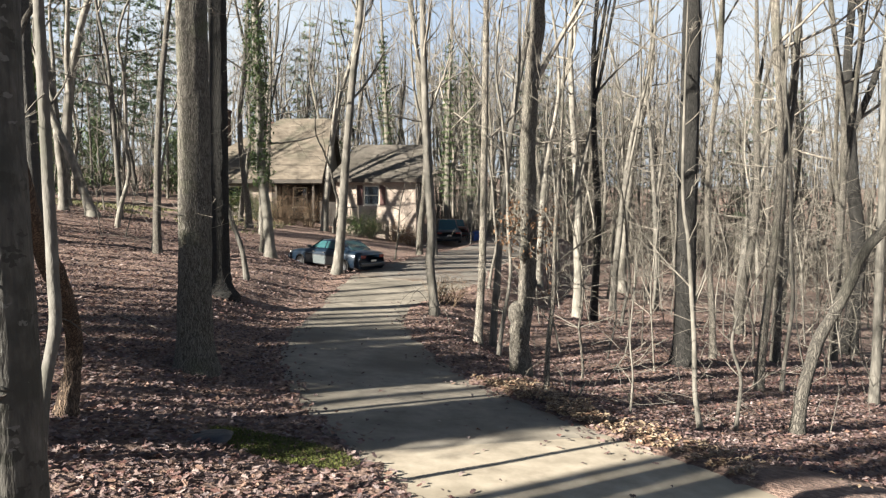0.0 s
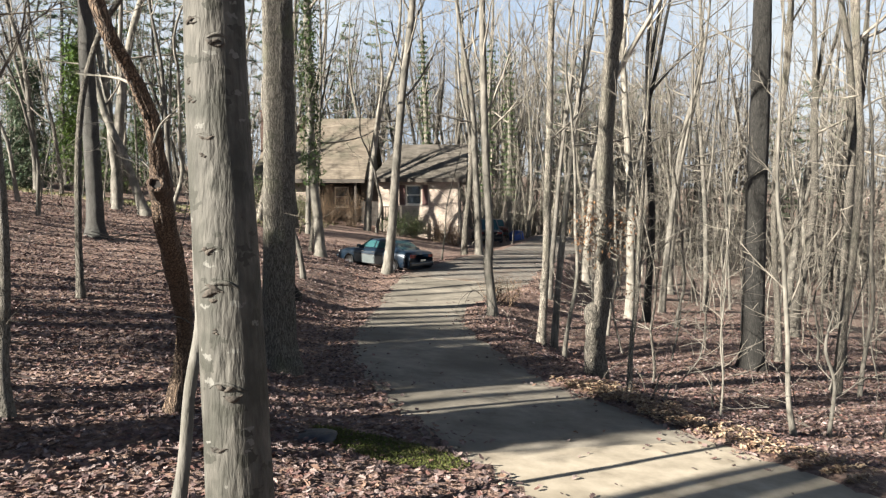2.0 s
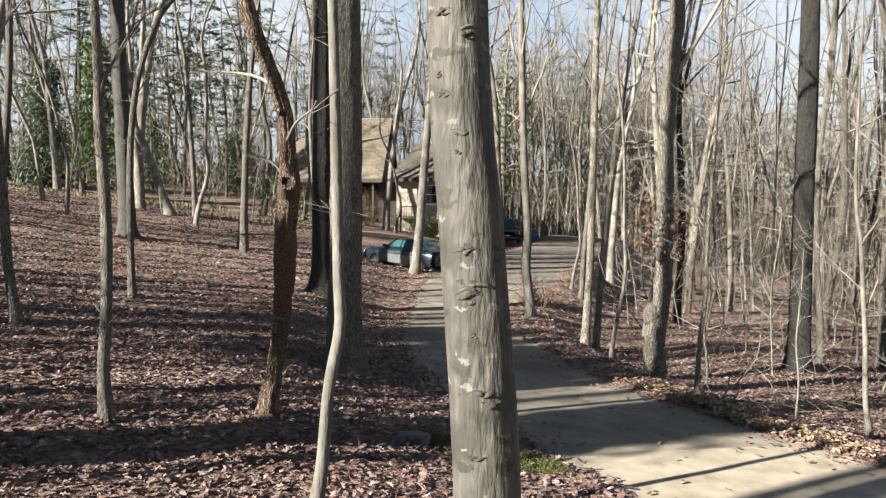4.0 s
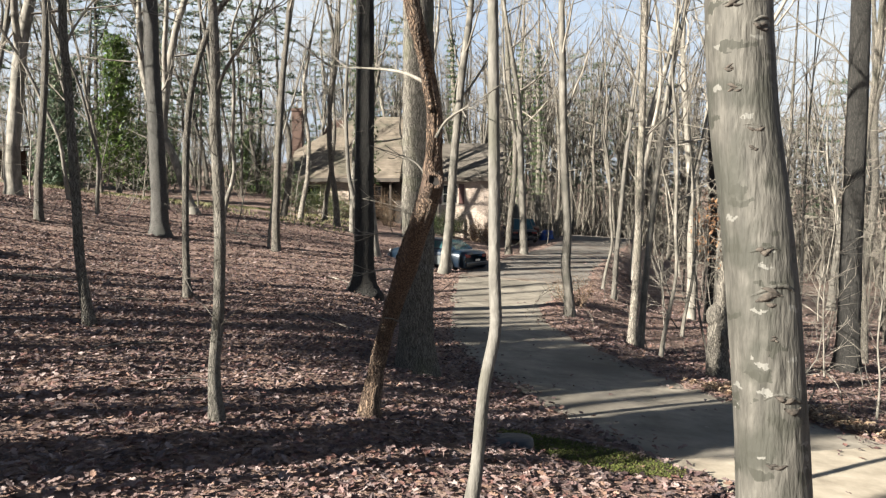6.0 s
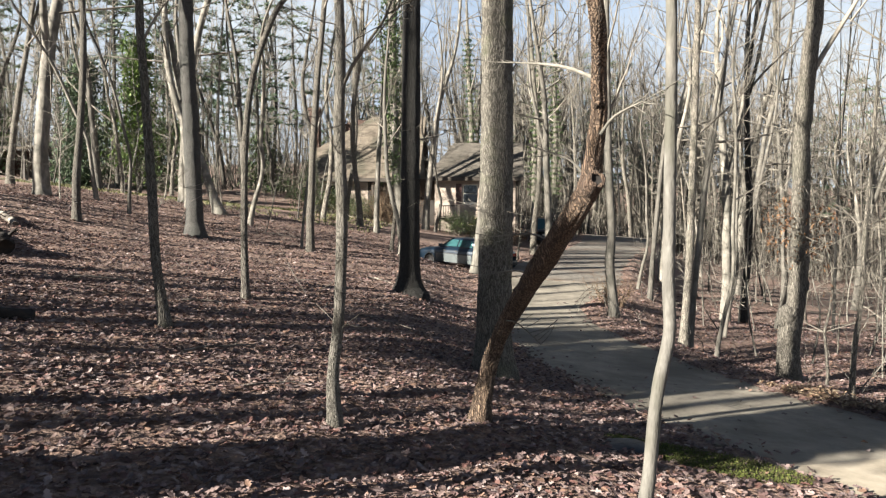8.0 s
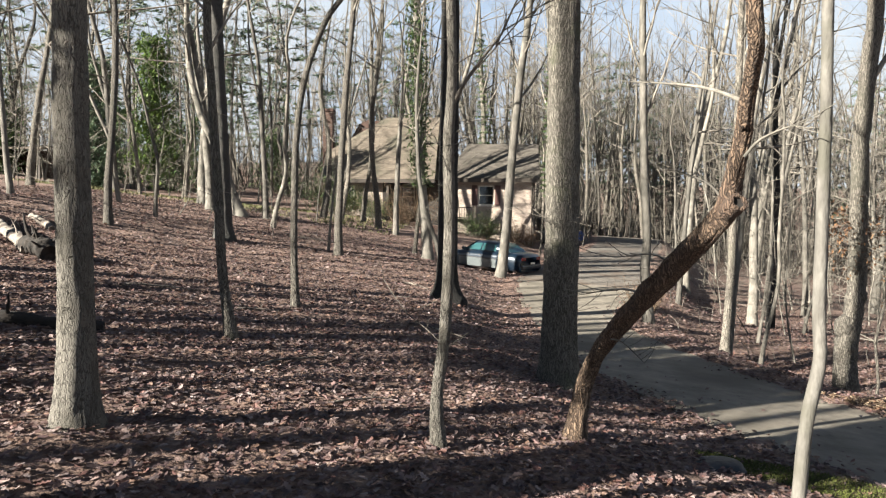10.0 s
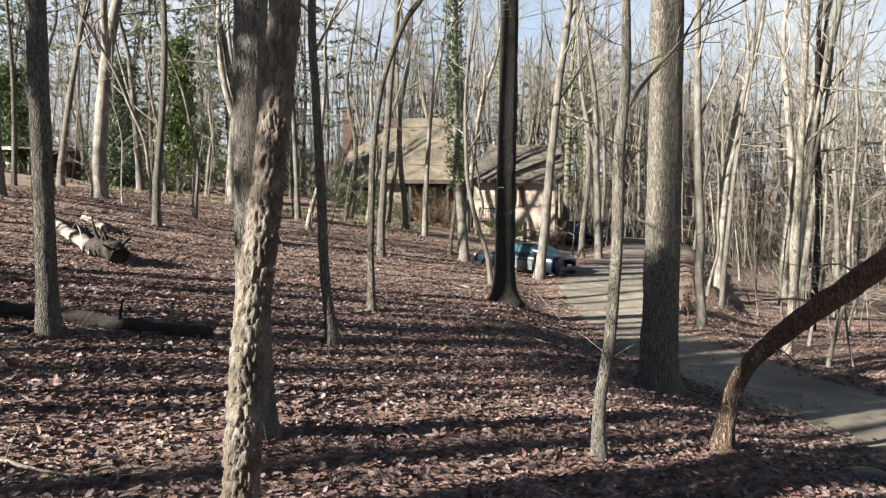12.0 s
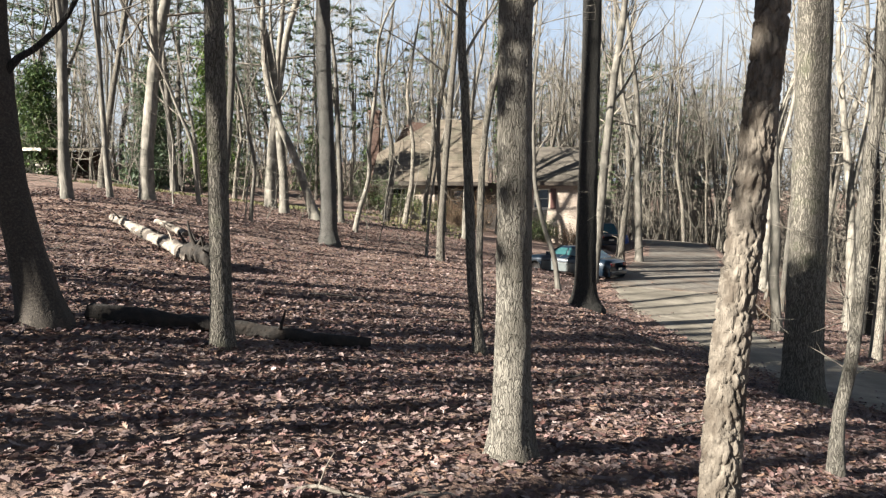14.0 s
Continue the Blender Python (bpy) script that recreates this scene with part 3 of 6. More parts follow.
def boughs(s, rng, path, rad, start, count, reach, subs, twigs, stout=1.0):
    """Limbs that spread, bend and rise, each with side branches and fine pointed twigs."""
    k = len(path)
    for b in range(count):
        h = start + (1 - start) * ((b + rng.random()) / count) ** 0.9
        f = min(k - 1.01, h * (k - 1))
        i = int(f)
        p0 = path[i] + (path[i + 1] - path[i]) * (f - i)
        az = b * 2.4 + rng.uniform(-0.6, 0.6)
        el = rng.uniform(-0.1, 0.8) + 0.4 * h * h
        length = reach * (1.2 - 0.8 * (h - start) / (1 - start + 1e-6)) * rng.uniform(0.4, 1.15)
        head = (math.cos(az) * math.cos(el), math.sin(az) * math.cos(el), math.sin(el))
        limb = stem_line(rng, p0, head, length, 6, 0.13, 0.35, 0.07)
        r = min(rad[i] * 0.5, stout * (0.014 + length * 0.0115))
        s.tube(limb, np.linspace(r, 0.25 * r, 6), 3, cap=False)
        for c in range(subs):
            f = 1 + (c + rng.random()) * (len(limb) - 2.01) / subs
            q = limb[int(f)] + (limb[int(f) + 1] - limb[int(f)]) * (f - int(f))
            sa, se = az + rng.choice((-1, 1)) * rng.uniform(0.35, 1.25), el + rng.uniform(-0.6, 0.6)
            long = length * rng.uniform(0.3, 0.7)
            a1, a2 = spike(s, rng, q, sa, se, long, min(0.45 * r, 0.015 * stout), 0.4)
            for t in range(twigs):
                g = rng.random()
                q = a1 + (a2 - a1) * g if t % 2 else q + (a1 - q) * (0.4 + 0.6 * g)
                spike(s, rng, q, sa + rng.uniform(-1.3, 1.3), se + rng.uniform(-0.7, 0.7), length * rng.uniform(0.14, 0.38), 0.007 * stout)


def woodland_tree(seed, height, bark_kind, limb_count, reach, start, twigs, subs, sway=0.05, name="tree", label="tall bare winter tree with grey-brown bark", fork=0, thick=0.4, stout=1.0, low=0):
    """A bare tree to be copied and scaled; thick: its foot's width; low: thin branches under the crown."""
    rng = random.Random(seed)
    t = thing(name, label, "tree", pose(0, 0, 0), "woodland trees")
    THICK[t.name] = thick
    n = 26
    path = stem_line(rng, (0, 0, -0.4), (rng.gauss(0, sway), rng.gauss(0, sway), 1), height, n, sway, sway * 2.2)
    path[:, :2] -= path[1, :2]
    swell = np.array([1 + rng.gauss(0, 0.05) for _ in range(n)])
    rad = np.interp(np.linspace(0, 1, n), [0, 0.1, 0.5, 1], [0.5, 0.45, 0.29, 0.03]) * thick * flare(path[:, 2], 0.4) * swell
    s, c = Shape(), Shape()
    s.tube(path, rad, 8)
    boughs(c, rng, path, rad, start, max(3, limb_count - 3 * fork), reach, subs, twigs, stout)
    for b in range(fork):
        k = int(n * rng.uniform(0.26, 0.5))
        a, lean = rng.uniform(0, 6.28), rng.uniform(0.16, 0.42)
        stem = stem_line(rng, path[k], (math.cos(a) * lean, math.sin(a) * lean, 1), height * rng.uniform(0.4, 0.58), 13, sway * 1.3, sway * 2.5, 0.10)
        srad = np.linspace(rad[k] * rng.uniform(0.5, 0.8), 0.02, 13)
        s.tube(stem, srad, 7)
        boughs(c, rng, stem, srad, 0.25, 5, reach * 0.7, subs, twigs, stout)
    for b in range(low):
        k = int(n * rng.uniform(0.06, start + 0.08))
        a, e = rng.uniform(0, 6.28), rng.uniform(-0.3, 0.7)
        long = reach * rng.uniform(0.15, 0.5)
        head = (math.cos(a) * math.cos(e), math.sin(a) * math.cos(e), math.sin(e))
        arm = stem_line(rng, path[k], head, long, 4, 0.16, 0.4, 0.05)
        s_r = 0.016 * stout
        c.tube(arm, np.linspace(s_r, 0.3 * s_r, 4), 3, cap=False)
        for q in (arm[1], arm[2], arm[2], arm[3]):
            spike(c, rng, q, a + rng.uniform(-1.2, 1.2), e + rng.uniform(-0.6, 0.6), long * rng.uniform(0.25, 0.55), 0.009 * stout)
    part("trunk", s, bark_kind, t)
    part("crown", c, M_TWIG, t, "bare branches and twigs")
    return t


def pine(seed, height, bare=0.36):
    rng = random.Random(seed)
    t = thing("pine_tree", "tall pine with layered green boughs on a straight trunk", "tree", pose(0, 0, 0), "woodland pines")
    path = stem_line(rng, (0, 0, -0.4), (0, 0, 1), height, 18, 0.02, 0.04, 0.2)
    rad = np.interp(np.linspace(0, 1, 18), [0, 0.1, 0.6, 1], [0.2, 0.18, 0.12, 0.02])
    s = Shape()
    s.tube(path, rad, 8)
    part("trunk", s, M_WOODS, t)
    c, g = Shape(), Shape()
    for b in range(40):
        h = bare + (0.99 - bare) * (b + rng.random()) / 40
        p = path[min(16, int(h * 17))]
        az, el = b * 2.4 + rng.uniform(-0.4, 0.4), rng.uniform(-0.15, 0.22)
        limb = stem_line(rng, p, (math.cos(az), math.sin(az), math.tan(el)), rng.uniform(1.8, 4.4) * (1.25 - h * 0.85), 5, 0.1, 0.2, 0.02)
        c.tube(limb, np.linspace(0.03, 0.01, 5), 3, cap=False)
        for q in limb[2:]:
            for _ in range(3):
                o = q + np.array([rng.gauss(0, 0.34), rng.gauss(0, 0.34), rng.gauss(0, 0.07)])
                for _ in range(9):
                    d = np.array([rng.gauss(0, 1), rng.gauss(0, 1), rng.gauss(0.1, 0.35)])
                    d *= 0.40 / (np.linalg.norm(d) + 1e-6)
                    e = np.cross(d, (rng.random(), rng.random(), rng.random())) * 0.16
                    g.add([o - e, o + d, o + e], [(0, 1, 2)])
    part("bough", c, M_WOODS, t, kind="stuff")
    part("foliage", g, M_NEEDLE, t, "green needle tufts", kind="stuff")
    return t


def sapling(seed, height, bark, name="sapling", label="slender bare sapling with pale twigs", thick=0.028):
    rng = random.Random(seed)
    t = thing(name, label, "sapling", pose(0, 0, 0), "woodland saplings")
    path = stem_line(rng, (0, 0, -0.2), (rng.gauss(0, 0.12), rng.gauss(0, 0.12), 1), height, 14, 0.06, 0.2, 0.12)
    rad = np.linspace(thick, 0.006, 14)
    s, c = Shape(), Shape()
    s.tube(path, rad, 5)
    part("trunk", s, bark, t)
    for b in range(15):
        k = rng.randrange(3, 13)
        a, e = b * 2.4 + rng.uniform(-0.5, 0.5), rng.uniform(-0.1, 0.9)
        long = height * rng.uniform(0.12, 0.36)
        arm = stem_line(rng, path[k], (math.cos(a) * math.cos(e), math.sin(a) * math.cos(e), math.sin(e)), long, 4, 0.18, 0.4, 0.05)
        c.tube(arm, np.linspace(min(rad[k] * 0.6, 0.012), 0.004, 4), 3, cap=False)
        for q in (arm[1], arm[2], arm[2], arm[3], arm[3]):
            spike(c, rng, q, a + rng.uniform(-1.1, 1.1), e + rng.uniform(-0.6, 0.6), long * rng.uniform(0.25, 0.6), 0.005)
    part("crown", c, M_TWIG, t, "fine bare twigs")
    return t


def placed(proto, x, y, turn, wide=1.0, tall=1.0, lean=(0, 0), first=[]):
    m = pose(x, y, ground_z(x, y), lean[0], lean[1], turn) @ Matrix.Diagonal((wide, wide, tall, 1))
    if proto.name not in first:
        first.append(proto.name)
        proto.matrix_world = m
        return proto
    basis = Matrix.Diagonal((*proto.scale, 1)).inverted()
    return copy_thing(proto, m @ basis)


def crown(start, count, reach, twigs=5, subs=4, thin=0.4, up=(0.35, 1.0)):
    return dict(start=start, count=count, reach=reach, twigs=twigs, subs=subs, thin=thin, up=up)


def straight(h, dx=0.0, dy=0.0, sway=0.05, seed=1):
    r = random.Random(seed)
    return [(0, 0, 0)] + [(dx * k / 5 + r.uniform(-sway, sway), dy * k / 5 + r.uniform(-sway, sway), h * k / 5) for k in range(1, 6)]


# the trees close to the walk, each with its own line
beech, beech_path, beech_rad = hero("beech_tree", "smooth grey beech trunk with lichen blotches and branch scars", -1.83, 3.0,
    [(0, 0, 0), (-0.05, 0.05, 1.4), (-0.11, 0.1, 2.3), (-0.18, 0.19, 3.3), (-0.2, 0.25, 6), (-0.1, 0.3, 10), (0.2, 0.2, 16)], [0.15, 0.14, 0.135, 0.13, 0.125, 0.10, 0.03], M_BEECH, 1,
    sides=40, relief=furrows(0.035, 2.2, 1.2, 4.0, 0.5), crown=crown(0.42, 12, 3.4), sprouts=0)
knot, knot_path, _ = hero("crooked_tree", "crooked red-brown tree with a knothole and peeling ridged bark", -4.22, 7.87,
    [(0, 0, 0), (0.06, 0.02, 0.4), (0.1, 0.0, 0.62), (0.2, -0.16, 0.96), (0.32, -0.49, 1.28), (0.45, -0.92, 1.6), (0.57, -1.32, 1.88), (0.68, -1.7, 2.14), (0.77, -1.97, 2.34), (0.81, -2.08, 2.46), (0.82, -2.13, 2.60), (0.83, -2.2, 2.79), (0.84, -2.29, 2.99),
     (0.81, -2.42, 3.19), (0.78, -2.58, 3.38), (0.72, -2.77, 3.63), (0.55, -2.95, 4.5), (0.2, -3.1, 6.5), (0.3, -3.2, 9.0)],
    [0.105, 0.088, 0.083, 0.08, 0.085, 0.095, 0.094, 0.088, 0.086, 0.082, 0.07, 0.06, 0.057, 0.053, 0.05, 0.05, 0.046, 0.04, 0.02], M_RED, 2, sides=36, relief=furrows(0.24, 2.6, 2.6, 9.0, 0.5), fine=0.022, foot=0.3, crown=crown(0.8, 8, 2.2, 4, 3), sprouts=0)
pale, _, _ = hero("slim_tree", "slim pale-barked young tree with a curved stem", -3.12, 5.3,
    [(0, 0, 0), (0.07, 0, 0.48), (0.12, 0.02, 1.05), (0.2, 0.03, 1.5), (0.19, 0.04, 1.95), (0.17, 0, 3.5), (0.12, 0, 6), (0.2, 0, 9)], [0.052, 0.047, 0.045, 0.044, 0.043, 0.038, 0.03, 0.01], M_SLIM, 3, sides=16,
    relief=furrows(0.09, 2, 2, 2.0), crown=crown(0.6, 8, 1.4, 4, 3), sprouts=0)
hero("forked_sapling", "slender grey-brown young tree that forks above", -5.62, 7.08,
    [(0, 0, 0), (-0.01, -0.03, 0.5), (0.06, -0.08, 1.1), (0.1, -0.13, 2.0), (0.09, -0.2, 2.9), (0.12, -0.27, 3.6), (0.05, -0.3, 6), (0.1, -0.3, 9)], [0.066, 0.057, 0.055, 0.053, 0.052, 0.043, 0.034, 0.01], M_OAK2, 4, sides=16,
    crown=crown(0.36, 9, 1.7, 4, 3))
hero("plated_tree", "tree with thick deeply plated pale bark", -7.9, 3.62,
    [(0, 0, 0), (0.02, 0, 0.6), (0.06, 0.03, 1.4), (0.17, 0.07, 2.4), (0.3, 0.1, 4), (0.4, 0.1, 6.5), (0.5, 0.2, 9)], [0.088, 0.084, 0.078, 0.07, 0.064, 0.05, 0.02], M_PLATE, 5, sides=68, fine=0.0125,
    relief=plates(0.27, 2.3, 12.0, 1.0), foot=0.15, crown=crown(0.87, 10, 2.4), sprouts=0)
hero("oak_tree", "straight grey oak trunk lit from one side", -8.64, 6.2,
    [(0, 0, 0), (0.01, 0, 1), (0, 0, 2.5), (0, 0.02, 4), (0.05, 0, 8), (0, 0, 18)], [0.165, 0.14, 0.135, 0.13, 0.115, 0.03], M_OAK2, 6, sides=40, relief=furrows(0.12, 5, 1.6, 3.0), foot=0.5, crown=crown(0.42, 12, 3.6), sprouts=0)
hero("oak_tree", "stout furrowed grey oak with a mossy foot beside the drive", -3.98, 11.38,
    [(0, 0, 0), (0, 0, 1), (0.02, 0.02, 2.5), (0.02, 0.03, 5), (0, 0, 9), (0, 0, 20)], [0.285, 0.265, 0.255, 0.235, 0.21, 0.04], M_OAK, 7, sides=40, relief=furrows(0.11, 6, 1.3, 5.0), foot=0.42, crown=crown(0.4, 12, 4.2), sprouts=14)
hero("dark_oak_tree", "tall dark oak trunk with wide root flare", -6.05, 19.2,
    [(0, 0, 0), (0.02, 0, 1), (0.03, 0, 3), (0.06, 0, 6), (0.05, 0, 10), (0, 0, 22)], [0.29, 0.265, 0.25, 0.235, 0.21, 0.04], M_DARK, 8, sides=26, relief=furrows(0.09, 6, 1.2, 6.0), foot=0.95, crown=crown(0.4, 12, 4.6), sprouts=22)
hero("grey_tree", "tall smooth grey trunk standing among leaves", -13.75, 24.0,
    [(0, 0, 0), (-0.02, 0, 1.5), (-0.1, 0, 4), (-0.2, 0, 8), (0, 0, 22)], [0.29, 0.265, 0.25, 0.22, 0.04], M_SMOKE, 9, sides=24, foot=0.5, crown=crown(0.4, 12, 4.6))
hero("brown_tree", "brown-barked upright tree beside the rotting log", -11.85, 8.6,
    [(0, 0, 0), (-0.02, 0, 1), (-0.05, 0, 2.5), (-0.07, 0, 4), (-0.1, 0, 8), (0, 0, 16)], [0.125, 0.116, 0.112, 0.108, 0.095, 0.02], M_OAK, 10, sides=24, relief=furrows(0.1, 4, 1.6, 2.0), foot=0.35, crown=crown(0.4, 11, 3.0))
root, root_path, _ = hero("leaning_tree", "leaning dark tree with a swollen mossy hollow foot", -13.75, 8.25,
    [(0, 0, 0), (-0.1, 0, 0.5), (-0.35, 0, 1.6), (-0.45, 0, 2.6), (-0.5, 0, 4), (-0.4, 0, 8), (-0.2, 0, 15)], [0.25, 0.2, 0.165, 0.145, 0.13, 0.11, 0.03], M_SCAR, 11, sides=28, relief=furrows(0.18, 2.2, 0.9, 8.0), foot=0.3, crown=crown(0.35, 9, 3.0))
hero("slim_tree", "slim dark young tree rising from leaves", -8.85, 10.6,
    [(0, 0, 0), (-0.08, 0, 0.6), (-0.13, 0, 1.1), (-0.17, 0, 2.1), (-0.25, 0, 3.6), (-0.3, 0, 5), (-0.2, 0, 10)], [0.085, 0.072, 0.07, 0.068, 0.06, 0.055, 0.015], M_OAK, 12, sides=14, crown=crown(0.4, 9, 2.0, 4, 3))
hero("curved_tree", "slim tree that curves over above", -8.82, 14.2,
    [(0, 0, 0), (-0.02, 0, 1.2), (0.0, 0, 2.4), (0.04, 0, 3.3), (0.2, 0, 4.4), (0.6, 0, 5.5), (1.1, 0, 6.3), (1.6, 0, 8.2), (1.8, 0, 10)], [0.078, 0.068, 0.066, 0.062, 0.06, 0.055, 0.05, 0.03, 0.01], M_WOODS, 13, sides=14, crown=crown(0.6, 7, 1.6, 4, 3))
hero("burled_tree", "knobbly tree with burls and clinging brown leaves", 1.5, 13.6,
    [(0, 0, 0), (-0.03, 0, 0.75), (0.1, 0, 1.6), (0.13, 0, 2.9), (0.11, 0, 4.5), (0.22, 0, 6.1), (0.3, 0, 7.5), (0.4, 0, 16)], [0.20, 0.18, 0.155, 0.145, 0.14, 0.13, 0.12, 0.03], M_WOODS, 14, sides=26, relief=furrows(0.26, 1.8, 1.3, 3.3, 0.5), foot=0.2, crown=crown(0.35, 11, 3.0))
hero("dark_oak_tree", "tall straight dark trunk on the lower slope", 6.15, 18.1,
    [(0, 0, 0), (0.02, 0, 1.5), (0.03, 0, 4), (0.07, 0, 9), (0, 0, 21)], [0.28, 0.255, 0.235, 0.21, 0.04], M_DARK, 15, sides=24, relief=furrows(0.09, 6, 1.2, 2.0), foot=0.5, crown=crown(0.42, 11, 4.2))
hero("leaning_tree", "small tree leaning over the lower slope", 5.65, 11.25,
    [(0, 0, 0), (0.09, 0, 0.67), (0.31, 0, 1.5), (0.58, 0, 2.0), (0.8, 0, 2.45), (1.02, 0, 2.95), (1.5, 0.1, 3.5), (2.1, 0.2, 5), (2.4, 0.2, 8)], [0.105, 0.095, 0.09, 0.085, 0.085, 0.08, 0.07, 0.05, 0.015], M_WOODS, 16, sides=16, relief=furrows(0.16, 2, 1.5, 2.3), crown=crown(0.62, 8, 1.6, 4, 3, 0.25))
hero("slim_tree", "slim pale tree with a crooked stem at the drive edge", -0.25, 21.2,
    [(0, 0, 0), (-0.05, 0, 0.7), (-0.14, 0, 1.5), (-0.1, 0, 2.5), (-0.22, 0, 4.5), (-0.3, 0, 7.1), (-0.34, 0, 9.6), (-0.2, 0, 16)], [0.15, 0.135, 0.14, 0.12, 0.115, 0.1, 0.085, 0.02], M_PALE, 17, sides=14, crown=crown(0.35, 11, 2.8))
hero("slim_tree", "straight slim grey tree beside the drive", 0.9, 18.2,
    [(0, 0, 0), (0.06, 0, 1.2), (0.11, 0, 2.3), (0.15, 0, 5), (0.19, 0, 9), (0.2, 0, 15)], [0.115, 0.1, 0.095, 0.085, 0.07, 0.02], M_WOODS, 18, sides=14, crown=crown(0.35, 11, 2.4))
hero("slanting_tree", "pale tree slanting up beside the parked car", -4.28, 28.7,
    [(0, 0, 0), (0.2, 0, 1.9), (0.36, 0, 4.2), (0.66, 0, 7.6), (1.05, 0, 11), (1.3, 0, 17)], [0.21, 0.18, 0.165, 0.145, 0.12, 0.03], M_PALE, 19, sides=14, crown=crown(0.38, 11, 3.2))
hero("crooked_sapling", "thin crooked young tree near the car", -6.3, 22.8,
    [(0, 0, 0), (-0.15, 0, 1), (-0.45, 0, 1.9), (-0.7, 0, 2.9), (-0.8, 0, 3.7), (-0.85, 0, 6), (-0.6, 0, 9)], [0.09, 0.08, 0.075, 0.07, 0.065, 0.05, 0.015], M_PALE, 20, sides=10, crown=crown(0.4, 8, 1.8, 4, 3))
hero("bent_tree", "bent pale tree leaning away among upright trunks", -16.2, 33.0,
    [(0, 0, 0), (-0.4, 0, 1.2), (-0.95, 0, 2.8), (-1.9, 0, 5), (-2.4, 0, 8), (-2.3, 0, 15)], [0.24, 0.2, 0.18, 0.16, 0.13, 0.03], M_PALE, 21, sides=12, foot=0.6, crown=crown(0.35, 10, 3.0))
ivied, ivied_path, ivied_rad = hero("ivy_clad_tree", "pale trunk wrapped in green ivy above", -7.28, 30.0,
    [(0, 0, 0), (-0.1, 0, 1.5), (-0.35, 0, 4), (-0.45, 0, 8), (-0.5, 0, 12), (-0.4, 0, 19)], [0.24, 0.21, 0.19, 0.17, 0.14, 0.03], M_PALE, 22, sides=14, crown=crown(0.5, 11, 3.2))
hero("spindly_tree", "spindly pale young tree on the lower bank", 3.95, 10.8,
    [(0, 0, 0), (-0.09, 0, 0.56), (-0.12, 0, 1.4), (-0.17, 0, 2.1), (-0.23, 0, 2.9), (-0.33, 0, 3.8), (-0.3, 0, 6.5)], [0.042, 0.038, 0.036, 0.034, 0.03, 0.026, 0.008], M_PALE, 23, sides=10, crown=crown(0.25, 9, 1.2, 3, 3, 0.5, (0.1, 0.9)))
hero("spindly_tree", "short pale sapling with a kinked top", 4.62, 11.1,
    [(0, 0, 0), (0.06, 0, 0.6), (0.05, 0, 0.9), (-0.08, 0, 1.3), (-0.06, 0, 1.6), (0.03, 0, 1.9)], [0.03, 0.028, 0.026, 0.026, 0.02, 0.008], M_PALE, 24, sides=10, crown=crown(0.35, 7, 0.7, 2, 2, 0.5, (0.1, 0.9)))

hero("spindly_tree", "slim dark young tree at the edge of the drive", 1.75, 11.9,
    [(0, 0, 0), (0.02, 0, 0.8), (0.1, 0, 1.6), (0.12, 0, 2.6), (0.2, 0, 4), (0.3, 0, 7)], [0.045, 0.04, 0.036, 0.032, 0.028, 0.008], M_WOODS, 25, sides=10, crown=crown(0.3, 9, 1.2, 3, 3, 0.5, (0.1, 0.9)))
hero("spindly_tree", "thin whip of a sapling on the lower bank", 2.9, 10.9,
    [(0, 0, 0), (0.03, 0, 0.6), (-0.02, 0, 1.2), (0.03, 0, 1.9), (0.05, 0, 2.6)], [0.016, 0.015, 0.013, 0.011, 0.005], M_PALE, 26, sides=8, crown=crown(0.3, 7, 0.6, 2, 2, 0.5, (0.1, 0.9)))
for k, (x, y, lean) in enumerate(((2.0, 11.5, 16), (2.18, 11.55, 34), (3.3, 12.4, -20))):
    t = thing("broken_stake", "short broken pale stem stuck in the leaves", "stick", pose(x, y, ground_z(x, y) - 0.05, 0, lean, 30 * k), "broken stems")
    s = Shape()
    s.tube(curve([(0, 0, 0), (0.015, 0.01, 0.25), (0, 0, 0.5 - 0.1 * k)], 7), np.linspace(0.02, 0.011, 7), 7)
    part("stem", s, M_PALE, t)

def cane(x, y, reach, height, seed, label, bark=M_WOODS, r=0.011):
    """A thin stem that rises and bends over to the ground."""
    g = random.Random(seed)
    t = thing("arching_cane", label, "shrub", pose(x, y, ground_z(x, y), 0, 0, g.uniform(150, 215)), "canes on the bank")
    s = Shape()
    line_ = curve([(0, 0, -0.05), (0.12 * reach, 0.03, 0.6 * height), (0.45 * reach, -0.02, height), (0.8 * reach, 0.05, 0.72 * height), (reach, 0.04, 0.2 * height)], 16)
    s.tube(line_, np.linspace(r, 0.4 * r, 16), 5)
    part("stem", s, bark, t)
    s = Shape()
    for k in range(4, 16, 2):
        spike(s, g, line_[k], g.uniform(0, 6.28), g.uniform(-0.2, 1.0), g.uniform(0.12, 0.4), 0.4 * r)
    part("twig", s, M_TWIG, t, "", kind="stuff")


